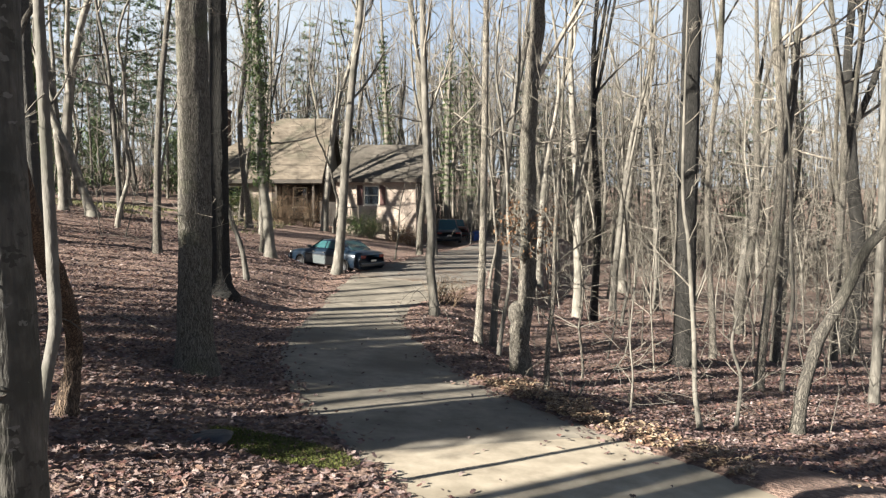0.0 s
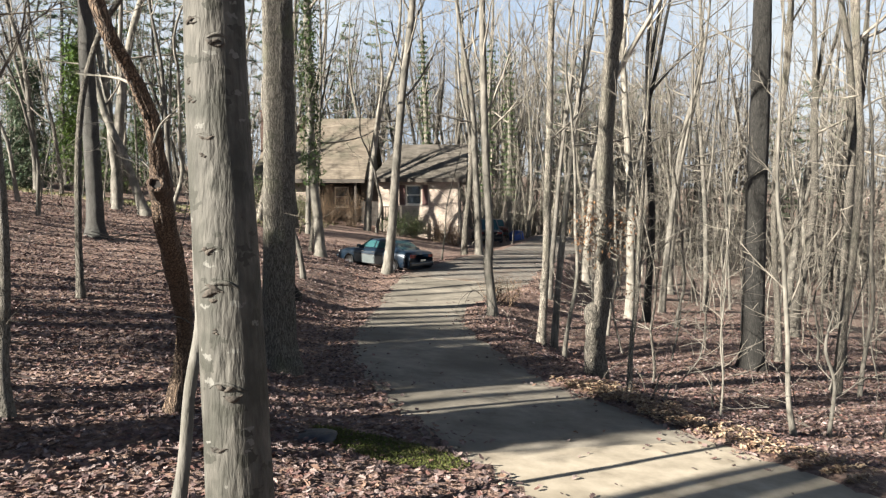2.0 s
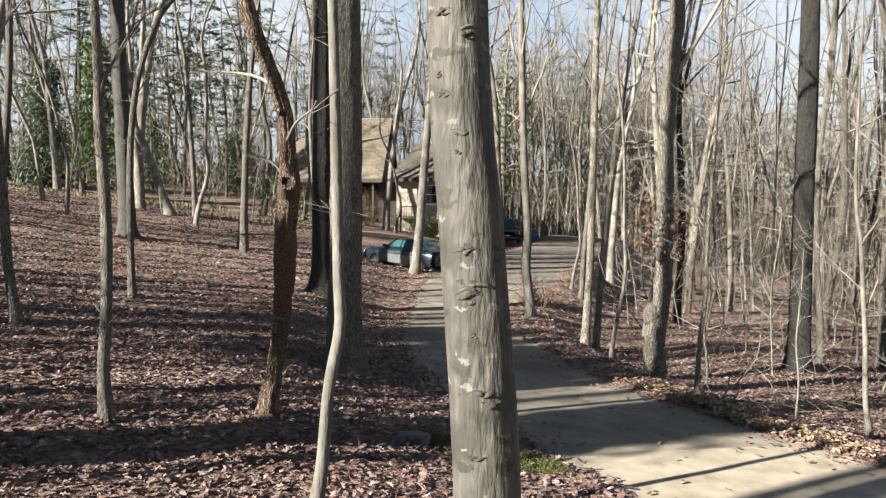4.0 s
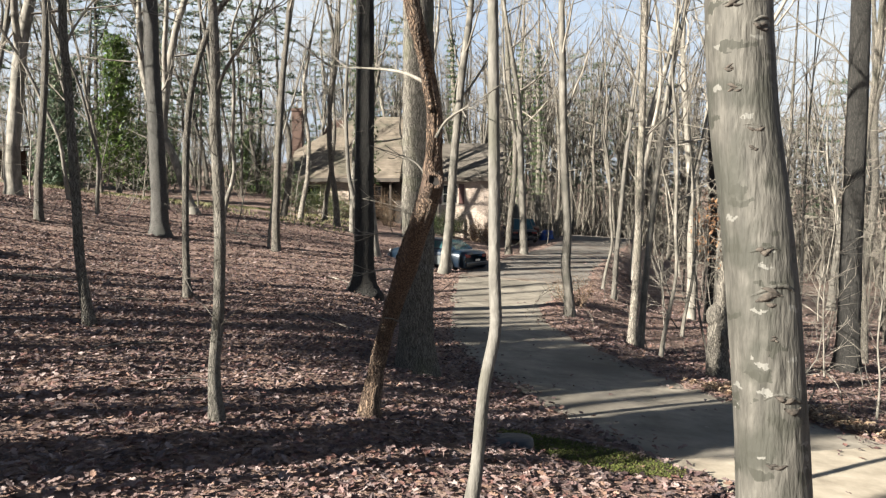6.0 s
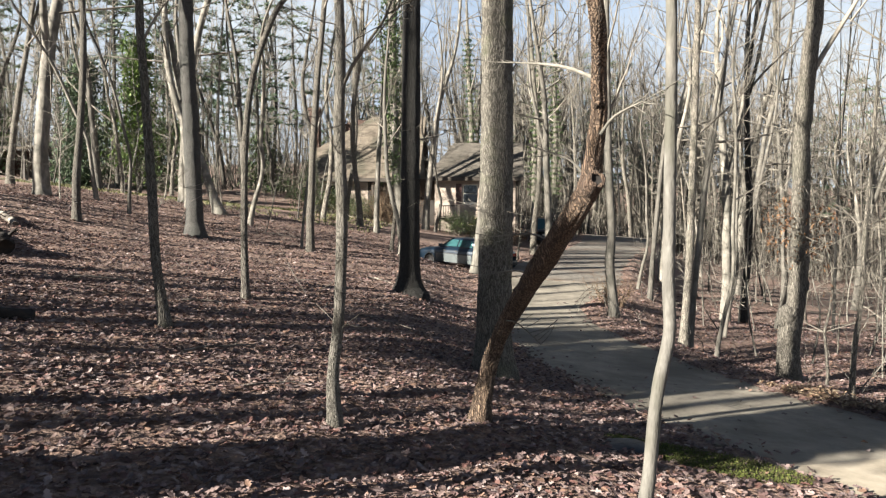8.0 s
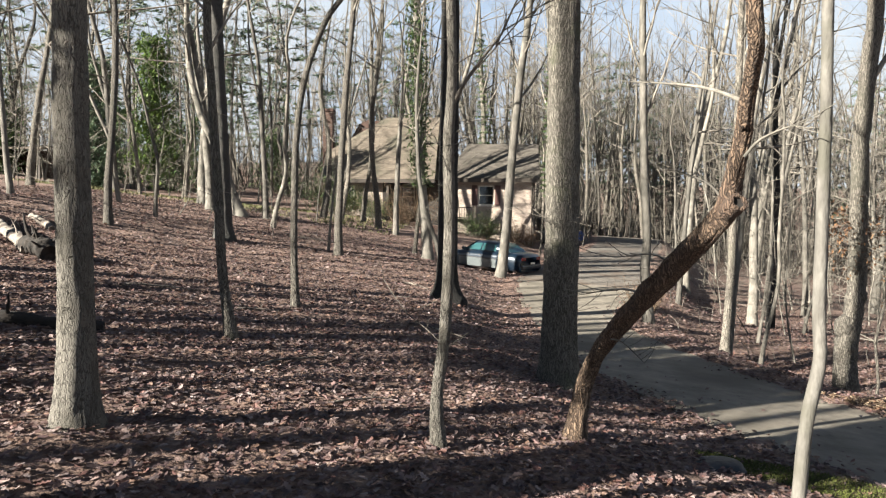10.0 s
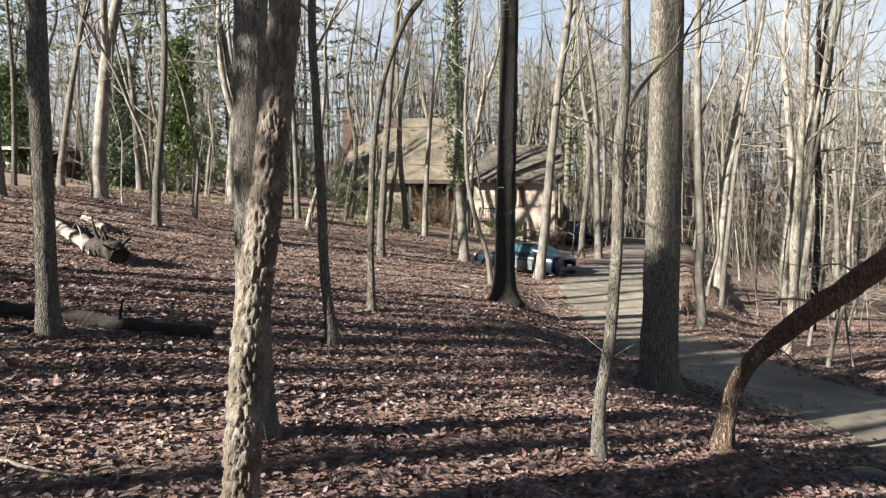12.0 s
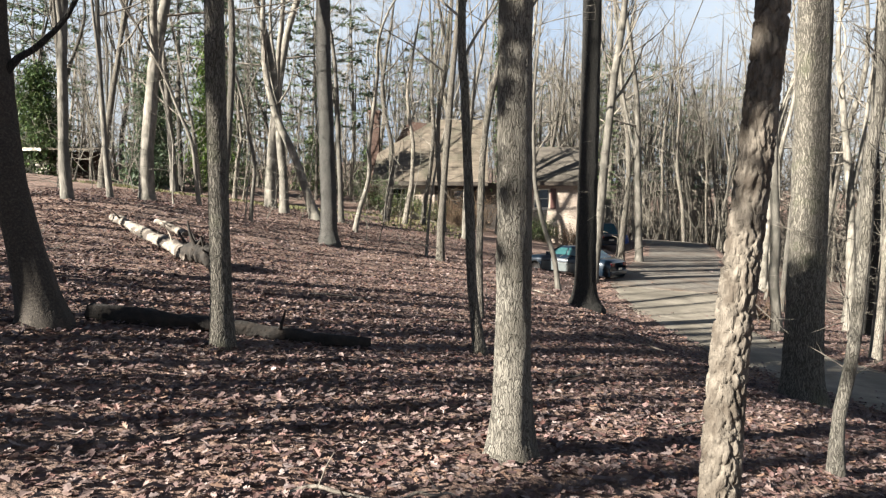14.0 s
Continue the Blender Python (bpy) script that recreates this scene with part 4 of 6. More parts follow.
for k, (x, y, reach, height) in enumerate(((-0.35, 20.9, 1.0, 0.75), (0.2, 19.6, 0.8, 0.6), (0.9, 16.6, 0.7, 0.5), (-0.2, 22.6, 0.9, 0.65), (2.2, 12.6, 0.8, 0.5), (3.6, 13.2, 0.9, 0.6), (5.2, 13.5, 1.0, 0.7))):
    cane(x, y, reach, height, 400 + k, "thin brown cane arching over at the drive edge")
for k in range(46):
    g = random.Random(900 + k)
    x, y = g.uniform(1.5, 12), g.uniform(11.5, 27)
    if drive_at(x, y)[0][0] < 0.5:
        continue
    t_ = thing("seedling", "knee-high bare seedling with a few pale twigs", "sapling", pose(x, y, ground_z(x, y), g.gauss(0, 6), g.gauss(0, 6), g.uniform(0, 360)), "seedlings on the slope")
    s, high = Shape(), g.uniform(0.4, 1.5)
    way_ = stem_line(g, (0, 0, -0.05), (0, 0, 1), high, 6, 0.09, 0.25, 0.1)
    s.tube(way_, np.linspace(0.009, 0.003, 6), 4)
    for q in way_[2:]:
        spike(s, g, q, g.uniform(0, 6.28), g.uniform(0.1, 1.0), high * g.uniform(0.15, 0.4), 0.0035)
    part("stem", s, M_PALE if k % 3 else M_WOODS, t_)

# dry leaves that cling to the burled tree
rng, s = random.Random(12), Shape()
for k in range(70):
    a, h = rng.uniform(0, 6.28), rng.gauss(2.75, 0.45)
    tip = branch(s, rng, (0.12, 0, h), a, rng.uniform(-0.3, 0.9), rng.uniform(0.25, 0.7), 0.008, 3, 4)
burled = bpy.data.objects["burled_tree"]
part("twig", s, M_TWIG, burled, "short tangled side twigs", kind="stuff")
s = Shape()
for k in range(110):
    a, h = rng.uniform(0, 6.28), rng.gauss(2.75, 0.4)
    r = rng.uniform(0.2, 0.62)
    leaf_cards(s, rng, (0.12 + math.cos(a) * r, math.sin(a) * r, h), 0.07, 4, 0.09)
part("dry_leaf", s, M_DRYLEAF, burled, "clinging dry brown leaves", kind="stuff")

def burl(parent, x, y, z, r, seed, bark, tall=1.25):
    """A knobbly swelling half sunk in a trunk."""
    bm = bmesh.new()
    bmesh.ops.create_icosphere(bm, subdivisions=3, radius=1)
    s = Shape()
    s.add([np.array((x, y, z)) + np.array(v.co) * r * (1 + 0.35 * noise.noise(v.co * 1.6 + Vector((seed * 5.0, 0, 0))) + 0.16 * noise.noise(v.co * 4.5 + Vector((0, seed * 3.0, 0)))) * (1, 1, tall) for v in bm.verts], [[v.index for v in f.verts] for f in bm.faces])
    bm.free()
    part("burl", s, bark, parent, "swollen knobbly burl")


for k, (x, y, z, r) in enumerate(((-0.10, -0.04, 1.2, 0.14), (-0.06, -0.06, 0.9, 0.15), (0.16, -0.05, 1.75, 0.115), (0.05, -0.09, 2.35, 0.11))):
    burl(burled, x, y, z, r, k, M_WOODS, 1.6)

# hollow broken stub at the elbow of the crooked tree, with a swollen rim
face = np.array([0.20, -0.90, 0.36])
face /= np.linalg.norm(face)
elbow = np.array([0.805, -2.09, 2.44])
lip = elbow + face * 0.155
side = np.cross(face, (0, 0, 1))
side /= np.linalg.norm(side)
rise = np.cross(side, face)
s = Shape()
s.tube([elbow - face * 0.10, elbow, elbow + face * 0.08, lip], [0.07, 0.082, 0.078, 0.066], 24, cap=False, relief=lambda a, pts, rad: np.array([[1 + 0.10 * noise.noise((math.cos(q) * 2.4, math.sin(q) * 2.4, k * 0.7)) for q in a] for k in range(len(pts))]))
part("broken_stub", s, M_RED, knot, "short hollow stub at the bend")
s = Shape()
ring = [lip + 0.052 * (1 + 0.07 * math.sin(2 * a + 0.6)) * (math.cos(a) * side + 1.1 * math.sin(a) * rise) for a in np.linspace(0, 2 * math.pi, 25)]
s.tube(ring, [0.016 + 0.004 * math.sin(k * 1.3) for k in range(25)], 9, cap=False)
part("knothole_lip", s, M_RED, knot, "swollen rim of a knothole")
# near-black plug just under the rim, standing for the hole's shade
s = Shape()
s.tube([lip + face * d for d in (-0.008, -0.02, -0.05, -0.08)], [0.053, 0.046, 0.034, 0.01], 18, cap=True)
part("knothole", s, plain("knothole_shade", (0.008, 0.006, 0.005), 0.95), knot, "black plug standing for the shade inside the knothole")
# bleached bare branches of the crooked tree
rng = random.Random(8)
for p0, tip, r in (((0.80, -2.37, 3.2), (0.10, -1.9, 3.42), 0.017), ((0.47, -1.0, 1.68), (0.0, -0.5, 1.62), 0.014), ((0.78, -2.1, 2.5), (0.55, -1.9, 2.72), 0.012), ((0.85, -2.28, 2.82), (1.1, -2.5, 3.02), 0.013), ((0.6, -1.3, 2.0), (0.1, -1.6, 2.05), 0.01), ((0.25, -0.6, 1.2), (0.6, -0.5, 0.95), 0.009)):
    a, b = np.array(p0), np.array(tip)
    pts = curve([a, a * 0.7 + b * 0.3 + (0, 0, 0.05), a * 0.3 + b * 0.7 + (0, 0, 0.03), b], 9)
    s = Shape()
    s.tube(pts, np.linspace(r, 0.004, 9), 6)
    for k in range(3, 9):
        branch(s, rng, pts[k], math.atan2(b[1] - a[1], b[0] - a[0]) + rng.uniform(-0.9, 0.9), rng.uniform(-0.5, 0.5), rng.uniform(0.15, 0.35), 0.004, 3, 4)
    part("dead_branch", s, M_PALE, knot, "bleached bare side branch")
# scars on the beech
rng = random.Random(5)
for k, (h, a, wide) in enumerate(((3.24, -2.15, 0.045), (3.14, -1.2, 0.05), (2.98, -2.2, 0.03), (2.92, -2.12, 0.036), (2.8, -1.6, 0.042), (2.68, -1.75, 0.03), (2.32, -1.9, 0.055), (2.14, -1.6, 0.075), (1.98, -1.75, 0.03), (1.73, -1.45, 0.065), (1.5, -1.9, 0.04))):
    i = int(np.abs(beech_path[:, 2] - h).argmin())
    c = beech_path[i]
    s, brow = Shape(), Shape()
    arc = lambda u, z, push: c + np.array([math.cos(a + u / 0.13), math.sin(a + u / 0.13), 0]) * (beech_rad[i] + push) + np.array([0, 0, z])
    for b in range(3):
        o, dz = rng.uniform(-0.45, 0.45) * wide, rng.uniform(-0.3, 0.3) * wide
        run = [arc(o + u * wide, dz + 0.2 * wide * math.sin(u * 3 + b * 2 + k), 0.001) for u in np.linspace(-0.6, 0.6, 8) * rng.uniform(0.5, 1.1)]
        s.tube(run, np.array([0.03, 0.09, 0.15, 0.2, 0.2, 0.14, 0.08, 0.03]) * wide * rng.uniform(0.6, 1.2), 6)
    if wide > 0.034:
        run = [arc(u * wide * 1.6, wide * (0.45 - 0.5 * u * u + 0.2 * math.sin(3 * u + k)), -0.004) for u in np.linspace(-1, 1, 11)]
        brow.tube(run, (0.02 + 0.13 * (1 - np.linspace(-1, 1, 11) ** 2)) * wide, 7)
        part("bark_fold", brow, M_BEECH, beech)
    part("branch_scar", s, M_SCAR, beech)
# branch of the leaning tree at the log, and the fork of the slender tree
s = Shape()
pts = curve([(-0.45, 0, 2.7), (-0.25, 0, 2.95), (0.0, 0, 3.1), (0.35, 0, 3.45), (0.6, 0, 4.0)], 12)
s.tube(pts, np.linspace(0.05, 0.02, 12), 8)
part("limb", s, M_DARK, root)

# ivy on the clad trunk
def ivy(path, rad, lo, hi, count, parent, seed, spread=0.12, size=0.1):
    rng, s = random.Random(seed), Shape()
    for _ in range(count):
        h = lo + (hi - lo) * rng.random()
        i = int(np.abs(path[:, 2] - h).argmin())
        a = rng.uniform(0, 6.28)
        c = path[i] + np.array([math.cos(a), math.sin(a), 0]) * (rad[i] + abs(rng.gauss(0, spread)))
        leaf_cards(s, rng, c, 0.04, 2, size)
    part("ivy", s, M_IVY, parent, "green climbing ivy leaves", kind="stuff")


ivy(ivied_path, ivied_rad, 3.0, 15, 2600, ivied, 3, 0.2, 0.15)

for k, (x, y) in enumerate(((0.3, 57.0), (2.3, 60.5), (-4.6, 60.0))):
    clad, clad_path, clad_rad = hero("ivy_clad_tree", "tall dark trunk beyond the garage hung with green ivy", x, y, straight(21, 0.4 - 0.5 * k, 0.3, 0.12, 60 + k), [0.26, 0.23, 0.2, 0.17, 0.11, 0.03], M_WOODS, 60 + k, sides=12, step=0.4, crown=crown(0.4, 13, 4.6, 4, 4))
    ivy(clad_path, clad_rad, 3.0, 15.5, 1100, clad, 70 + k, 0.26, 0.2)

# ---- woodland around ----
PROTO = [woodland_tree(101, 21, M_WOODS, 15, 6.0, 0.36, 4, 4, 0.03, fork=2, low=7), woodland_tree(102, 23, M_WOODS, 15, 5.6, 0.40, 4, 4, 0.032, fork=2, low=9),
         woodland_tree(103, 19, M_PALE, 14, 4.8, 0.38, 4, 4, 0.026, label="tall bare winter tree with pale bark", name="pale_tree", fork=1, low=6),
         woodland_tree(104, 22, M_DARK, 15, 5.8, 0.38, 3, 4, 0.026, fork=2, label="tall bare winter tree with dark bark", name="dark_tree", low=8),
         woodland_tree(105, 15, M_PALE, 13, 3.2, 0.34, 4, 4, 0.045, label="slim bare winter tree with pale bark", name="slim_tree", thick=0.16, stout=0.6, low=7),
         woodland_tree(106, 20, M_WOODS, 17, 5.8, 0.28, 3, 3, 0.03, fork=2, name="branchy_tree", low=8),
         woodland_tree(107, 10, M_WOODS, 18, 4.0, 0.14, 4, 4, 0.06, "understorey_tree", "low spreading bare tree with fine pale twigs", thick=0.22, stout=0.55, low=4),
         woodland_tree(108, 17, M_WOODS, 13, 3.4, 0.36, 4, 4, 0.034, label="slim bare winter tree with dark grey bark", name="slim_tree", thick=0.18, stout=0.6, low=8),
         woodland_tree(109, 20, M_WOODS, 9, 4.2, 0.5, 2, 3, 0.02, label="sparsely branched bare winter tree with grey-brown bark"),
         woodland_tree(110, 20, M_WOODS, 4, 1.6, 0.7, 1, 2, 0.004, label="tall dead standing trunk with few branches", name="standing_trunk"),
         woodland_tree(111, 18, M_WOODS, 13, 5.2, 0.24, 4, 4, 0.05, fork=2, label="crooked bare winter tree with grey-brown bark", name="crooked_tree", thick=0.34, low=9)]
WOOD, WOOD2, PALE, DARK, SLIM, BUSHY, LOW, SLIM2, SPARSE, SNAG, BENT = PROTO
PINES = [pine(201, 21), pine(202, 24, 0.28)]
YOUNG = [sapling(301, 4.6, M_PALE), sapling(302, 5.6, M_WOODS, label="slender bare sapling with grey-brown twigs"), sapling(303, 3.0, M_PALE, thick=0.02), sapling(304, 7.5, M_PALE, thick=0.036)]

# trees whose places are known: kind, x, y, thickness at the foot, height share, lean
KNOWN = [
    (WOOD, -10.1, 25.2, 0.29, 1.0, 0, 0), (SLIM, -10.65, 26.2, 0.11, 0.8, 0, 0), (PALE, 1.35, 19.2, 0.12, 0.8, 0, 2), (SLIM, 1.35, 17.1, 0.11, 0.8, 0, 3), (PALE, 2.0, 26.2, 0.18, 0.9, 0, 2),
    (PALE, 5.3, 28.0, 0.40, 1.0, 0, 0), (DARK, 5.9, 27.8, 0.32, 1.0, 0, 1), (PALE, 10.2, 40.5, 0.55, 1.1, 0, 0), (PALE, 4.6, 34.5, 0.5, 1.0, 0, -1), (SLIM, 6.8, 27.0, 0.14, 0.7, 0, 1),
    (WOOD, 6.9, 15.4, 0.2, 0.9, 0, 2), (WOOD2, 10.1, 21.5, 0.3, 1.0, 0, 1), (SLIM, 7.5, 15.6, 0.1, 0.8, 0, -1), (PALE, 9.3, 15.2, 0.22, 0.9, 0, 0), (DARK, 15.5, 27.0, 0.6, 1.0, 0, 1),
    (WOOD, 7.7, 20.2, 0.16, 0.9, 0, 0), (PALE, 17.5, 42.0, 0.5, 1.0, 0, 1), (WOOD, -10.6, 39.0, 0.36, 1.0, 0, 0), (PALE, -7.4, 44.6, 0.46, 1.0, 0, 1), (SLIM, -6.75, 44.0, 0.2, 0.7, 0, 3),
    (PALE, -0.5, 37.3, 0.4, 1.0, 0, 0), (WOOD, -1.25, 38.0, 0.34, 1.0, 0, -1), (PALE, -9.4, 37.0, 0.3, 0.9, 0, -1), (WOOD, -16.4, 21.5, 0.26, 1.0, 0, -1), (SLIM, -20.6, 30.4, 0.2, 1.0, 0, -9),
    (SLIM, -17.0, 26.0, 0.15, 0.8, 0, 1), (PALE, -22.4, 29.4, 0.66, 1.1, 0, -1), (SLIM, -13.95, 30.6, 0.23, 0.9, 0, 0), (PALE, -15.1, 33.4, 0.28, 0.9, 0, 0), (PALE, -19.3, 36.5, 0.6, 1.1, 0, -1),
    (PALE, -20.7, 20.7, 0.34, 0.9, 0, -4), (PALE, -21.3, 24.3, 0.22, 0.9, 0, -6), (PALE, -17.8, 33.5, 0.46, 1.0, 0, 0), (SLIM, 1.75, 27.0, 0.13, 0.7, 0, 3), (BUSHY, -7.9, 31.0, 0.14, 0.8, 0, 2),
    (WOOD, -11.9, 42.0, 0.3, 0.9, 0, 2), (PALE, 8.0, 33.5, 0.34, 1.0, 0, 2), (WOOD, 12.5, 30.0, 0.42, 1.0, 0, 0), (SLIM, 3.4, 22.5, 0.12, 0.8, 0, 2), (WOOD2, 13.5, 24.5, 0.3, 1.0, 0, 2), (SLIM2, -13.8, 40.1, 0.36, 1.0, 0, 0), (SLIM2, -12.7, 39.5, 0.3, 1.0, 0, 0), (BUSHY, -6.0, 64.0, 0.42, 1.0, 0, 0), (WOOD2, -3.0, 63.5, 0.4, 1.0, 0, 0), (BUSHY, -1.0, 66.0, 0.4, 1.0, 0, 0), (WOOD, -8.5, 66.0, 0.4, 1.0, 0, 0), (BUSHY, -11.0, 65.0, 0.42, 1.0, 0, 0), (BUSHY, 2.5, 64.5, 0.4, 1.0, 0, 0),
]
taken = [(-1.83, 3.0), (-4.2, 7.8), (-3.1, 5.3), (-5.6, 7.1), (-7.9, 3.6), (-8.6, 6.2), (-4, 11.4), (-6, 19.2), (-13.7, 24), (-11.7, 8.7), (-13.7, 8.2), (-8.8, 10.6), (-8.8, 14.2), (1.5, 13.6), (6.1, 18.1), (5.6, 11.2), (-0.2, 21.2), (0.9, 18.2), (-4.3, 28.7)]
turn_rng = random.Random(77)
for proto, x, y, thick, tall, lx, ly in KNOWN:
    placed(proto, x, y, turn_rng.uniform(0, 360) if not (lx or ly) else 0, max(thick / THICK[proto.name], 0.5), tall, (lx, ly))
    taken.append((x, y))


def scatter(protos, count, x0, x1, y0, y1, seed, gap=1.4, wide=(0.45, 1.15), tall=(0.75, 1.1), clear=2.2, thin_out=0.96):
    rng, done, tries = random.Random(seed), 0, 0
    while done < count and tries < count * 12:
        tries += 1
        x, y = rng.uniform(x0, x1), rng.uniform(y0, y1)
        if -18.5 < x < 1.5 and 38 < y < 62 or any((x - a) ** 2 + (y - b) ** 2 < gap * gap for a, b in taken):
            continue
        if drive_at(x, y)[0][0] < clear or (y < 12 and x < -6 and -30 < 0.575 * x - 0.82 * y < 2 and rng.random() < thin_out):
            continue
        taken.append((x, y))
        proto = rng.choice(protos)
        placed(proto, x, y, rng.uniform(0, 360), rng.uniform(*wide), rng.uniform(*tall), (rng.gauss(0, 1.6), rng.gauss(0, 1.6)))
        done += 1


scatter([WOOD, PALE, SLIM, BENT, WOOD2, SLIM, DARK, PALE, SLIM2, DARK, BENT], 62, 8, 42, 26, 74, 11, wide=(0.3, 0.95))
scatter([WOOD, DARK, BUSHY, WOOD2, BENT, DARK, BUSHY], 64, -26, 34, 63, 105, 12, wide=(0.5, 1.2))
scatter([BUSHY, WOOD2, WOOD], 20, 1.6, 20, 60, 82, 29, wide=(0.6, 1.0))
scatter([BUSHY, WOOD2], 20, -19, 9, 62.5, 80, 30, wide=(0.6, 1.0))
scatter([LOW], 16, -22, 14, 60, 80, 27, 1.5, (0.4, 0.6), (0.9, 1.4))
scatter([WOOD, PALE, DARK, WOOD2, SLIM, BENT, DARK], 44, -58, -19, 38, 90, 13)
scatter([WOOD, PALE, SPARSE], 16, -46, -25, 10, 36, 14)
scatter([WOOD, PALE, SLIM, BUSHY], 18, 30, 75, 0, 60, 15)
scatter([SPARSE], 24, -60, -14, -42, -4, 16, wide=(0.6, 1.2))
scatter([SPARSE], 14, -14, 14, -34, -7, 17, wide=(0.6, 1.1))
scatter([LOW], 8, 5, 28, 30, 52, 24, 1.5, (0.3, 0.5), (0.7, 1.1), 1.5)
scatter([LOW], 12, -34, -12, 34, 46, 25, 1.5, (0.3, 0.5), (0.7, 1.1), 1.5)
placed(LOW, -2.3, 34.2, 40, 0.42, 0.7)
scatter([SPARSE], 14, -75, -26, -34, 2, 26, wide=(0.7, 1.3))
# a loose row of trees up the slope on the sunny side
for k, (c, d) in enumerate(((-1.6, 16), (-5.0, 21), (-12.2, 15.5), (-12.5, 21), (-16.8, 18), (-20.3, 21), (-21.4, 14), (-22.5, 18), (-23.6, 23), (-24.7, 15), (-25.5, 19), (-26.6, 13), (-27.6, 20), (-29.9, 22), (-31.0, 14), (-32.3, 18), (-33.6, 14), (-35.0, 20), (-36.2, 15))):
    placed(SNAG, c * 0.575 - d * 0.82, -c * 0.82 - d * 0.575, k * 50, 0.55 + 0.09 * (k * 7 % 5), 0.95)
# a close stand of trunks whose shade crosses the drive
for k, (c, d, wide) in enumerate(((-4.3, 18, 1.2), (-4.6, 21, 1.4), (-4.95, 15, 1.5), (-5.3, 13, 0.8), (-8.0, 13.6, 1.0), (-8.3, 20, 1.1), (-8.6, 16, 0.9), (-9.35, 19, 1.0), (-11.35, 21, 0.9), (-13.0, 15.4, 1.0), (-14.0, 15, 1.2), (-14.7, 19, 1.3), (-15.3, 18, 1.3), (-16.2, 21, 1.2), (-17.6, 16, 1.2), (-18.2, 20, 1.1), (-19.02, 16, 1.6))):
    placed(SNAG, c * 0.575 - d * 0.82, -c * 0.82 - d * 0.575, k * 61, wide, 1.0)
# taller trees further up the slope, whose bare crowns dapple the ground
for k, (c, d) in enumerate(((-8.8, 36), (-13.2, 31), (-15.6, 34), (-18.4, 32))):
    placed((WOOD, BENT, WOOD2)[k % 3], c * 0.575 - d * 0.82, -c * 0.82 - d * 0.575, k * 83, 0.7, 0.9)
scatter([WOOD, BUSHY, WOOD2], 18, 1, 20, 58, 92, 29, 1.6, (0.5, 1.0), (0.85, 1.1))
scatter(PINES, 22, -52, -10, 50, 95, 18, 3)
scatter(PINES, 5, -42, -20, 46, 60, 28, 2.5)
scatter(PINES, 7, 14, 60, 60, 100, 19, 3)
scatter(PINES, 8, 0, 22, 62, 98, 30, 2.5)
scatter(YOUNG, 60, 3, 16, 14, 40, 20, 0.5, (0.7, 1.3), (0.6, 1.3), 0.8)
scatter(YOUNG, 50, 10, 34, 16, 50, 21, 0.7, (0.7, 1.3), (0.6, 1.3))
scatter(YOUNG, 16, -30, -12, 26, 44, 22, 0.7, (0.7, 1.3), (0.6, 1.3))
scatter(YOUNG, 10, -1, 4, 38, 60, 23, 0.7, (0.7, 1.3), (0.6, 1.3), 0.6)


def far_woods():
    rng, s = random.Random(31), Shape()
    for _ in range(760):
        a, d = (rng.uniform(-0.02, 0.75), rng.uniform(66, 110)) if _ < 190 else (rng.uniform(-1.0, 1.0), rng.uniform(88, 205))
        x, y = math.sin(a) * d, math.cos(a) * d
        h, r, z = rng.uniform(14, 26), rng.uniform(0.09, 0.24), ground_z(x, y) - 0.5
        way = stem_line(rng, (x, y, z), (rng.gauss(0, 0.06), 0, 1), h, 5, 0.07, 0.15)
        s.tube(way, np.linspace(r, 0.05, 5), 3, cap=False)
        for _ in range(11):
            k = rng.uniform(0.15, 0.98) * 3.99
            az, el, long = rng.uniform(0, 6.28), rng.uniform(0.0, 1.0), rng.uniform(2.0, 6.5)
            q = way[int(k)] + (way[int(k) + 1] - way[int(k)]) * (k - int(k))
            a1, a2 = spike(s, rng, q, az, el, long, 0.06, 0.4)
            for p in (q * 0.3 + a1 * 0.7, a1 * 0.6 + a2 * 0.4):
                spike(s, rng, p, az + rng.uniform(-1.3, 1.3), el + rng.uniform(-0.6, 0.7), long * rng.uniform(0.3, 0.6), 0.03, 0.4)
    for k in range(900):
        a, d = (rng.uniform(-1.0, 1.0), rng.uniform(64, 125)) if k < 480 else (rng.uniform(-0.85, -0.22), rng.uniform(58, 95)) if k < 680 else (rng.uniform(0.0, 0.6), rng.uniform(62, 100))
        x, y = math.sin(a) * d, math.cos(a) * d
        if -19 < x < 2 and y < 66:
            continue
        z, h = ground_z(x, y) - 0.2, rng.uniform(2.5, 7.5)
        for _ in range(3):
            az, el = rng.uniform(0, 6.28), rng.uniform(0.8, 1.5)
            b = (x + rng.uniform(-0.8, 0.8), y, z)
            a1, a2 = spike(s, rng, b, az, el, h, 0.05, 0.4)
            for q in (a1, a1, a1 * 0.5 + a2 * 0.5, a1 * 0.3 + a2 * 0.7):
                spike(s, rng, q, rng.uniform(0, 6.28), rng.uniform(0.0, 1.2), rng.uniform(0.7, 2.2), 0.024, 0.4)
    ob = part("far_woods", s, M_FAR, None, "distant bare winter woodland", kind="stuff")
    tagged(ob, category="woods")


far_woods()


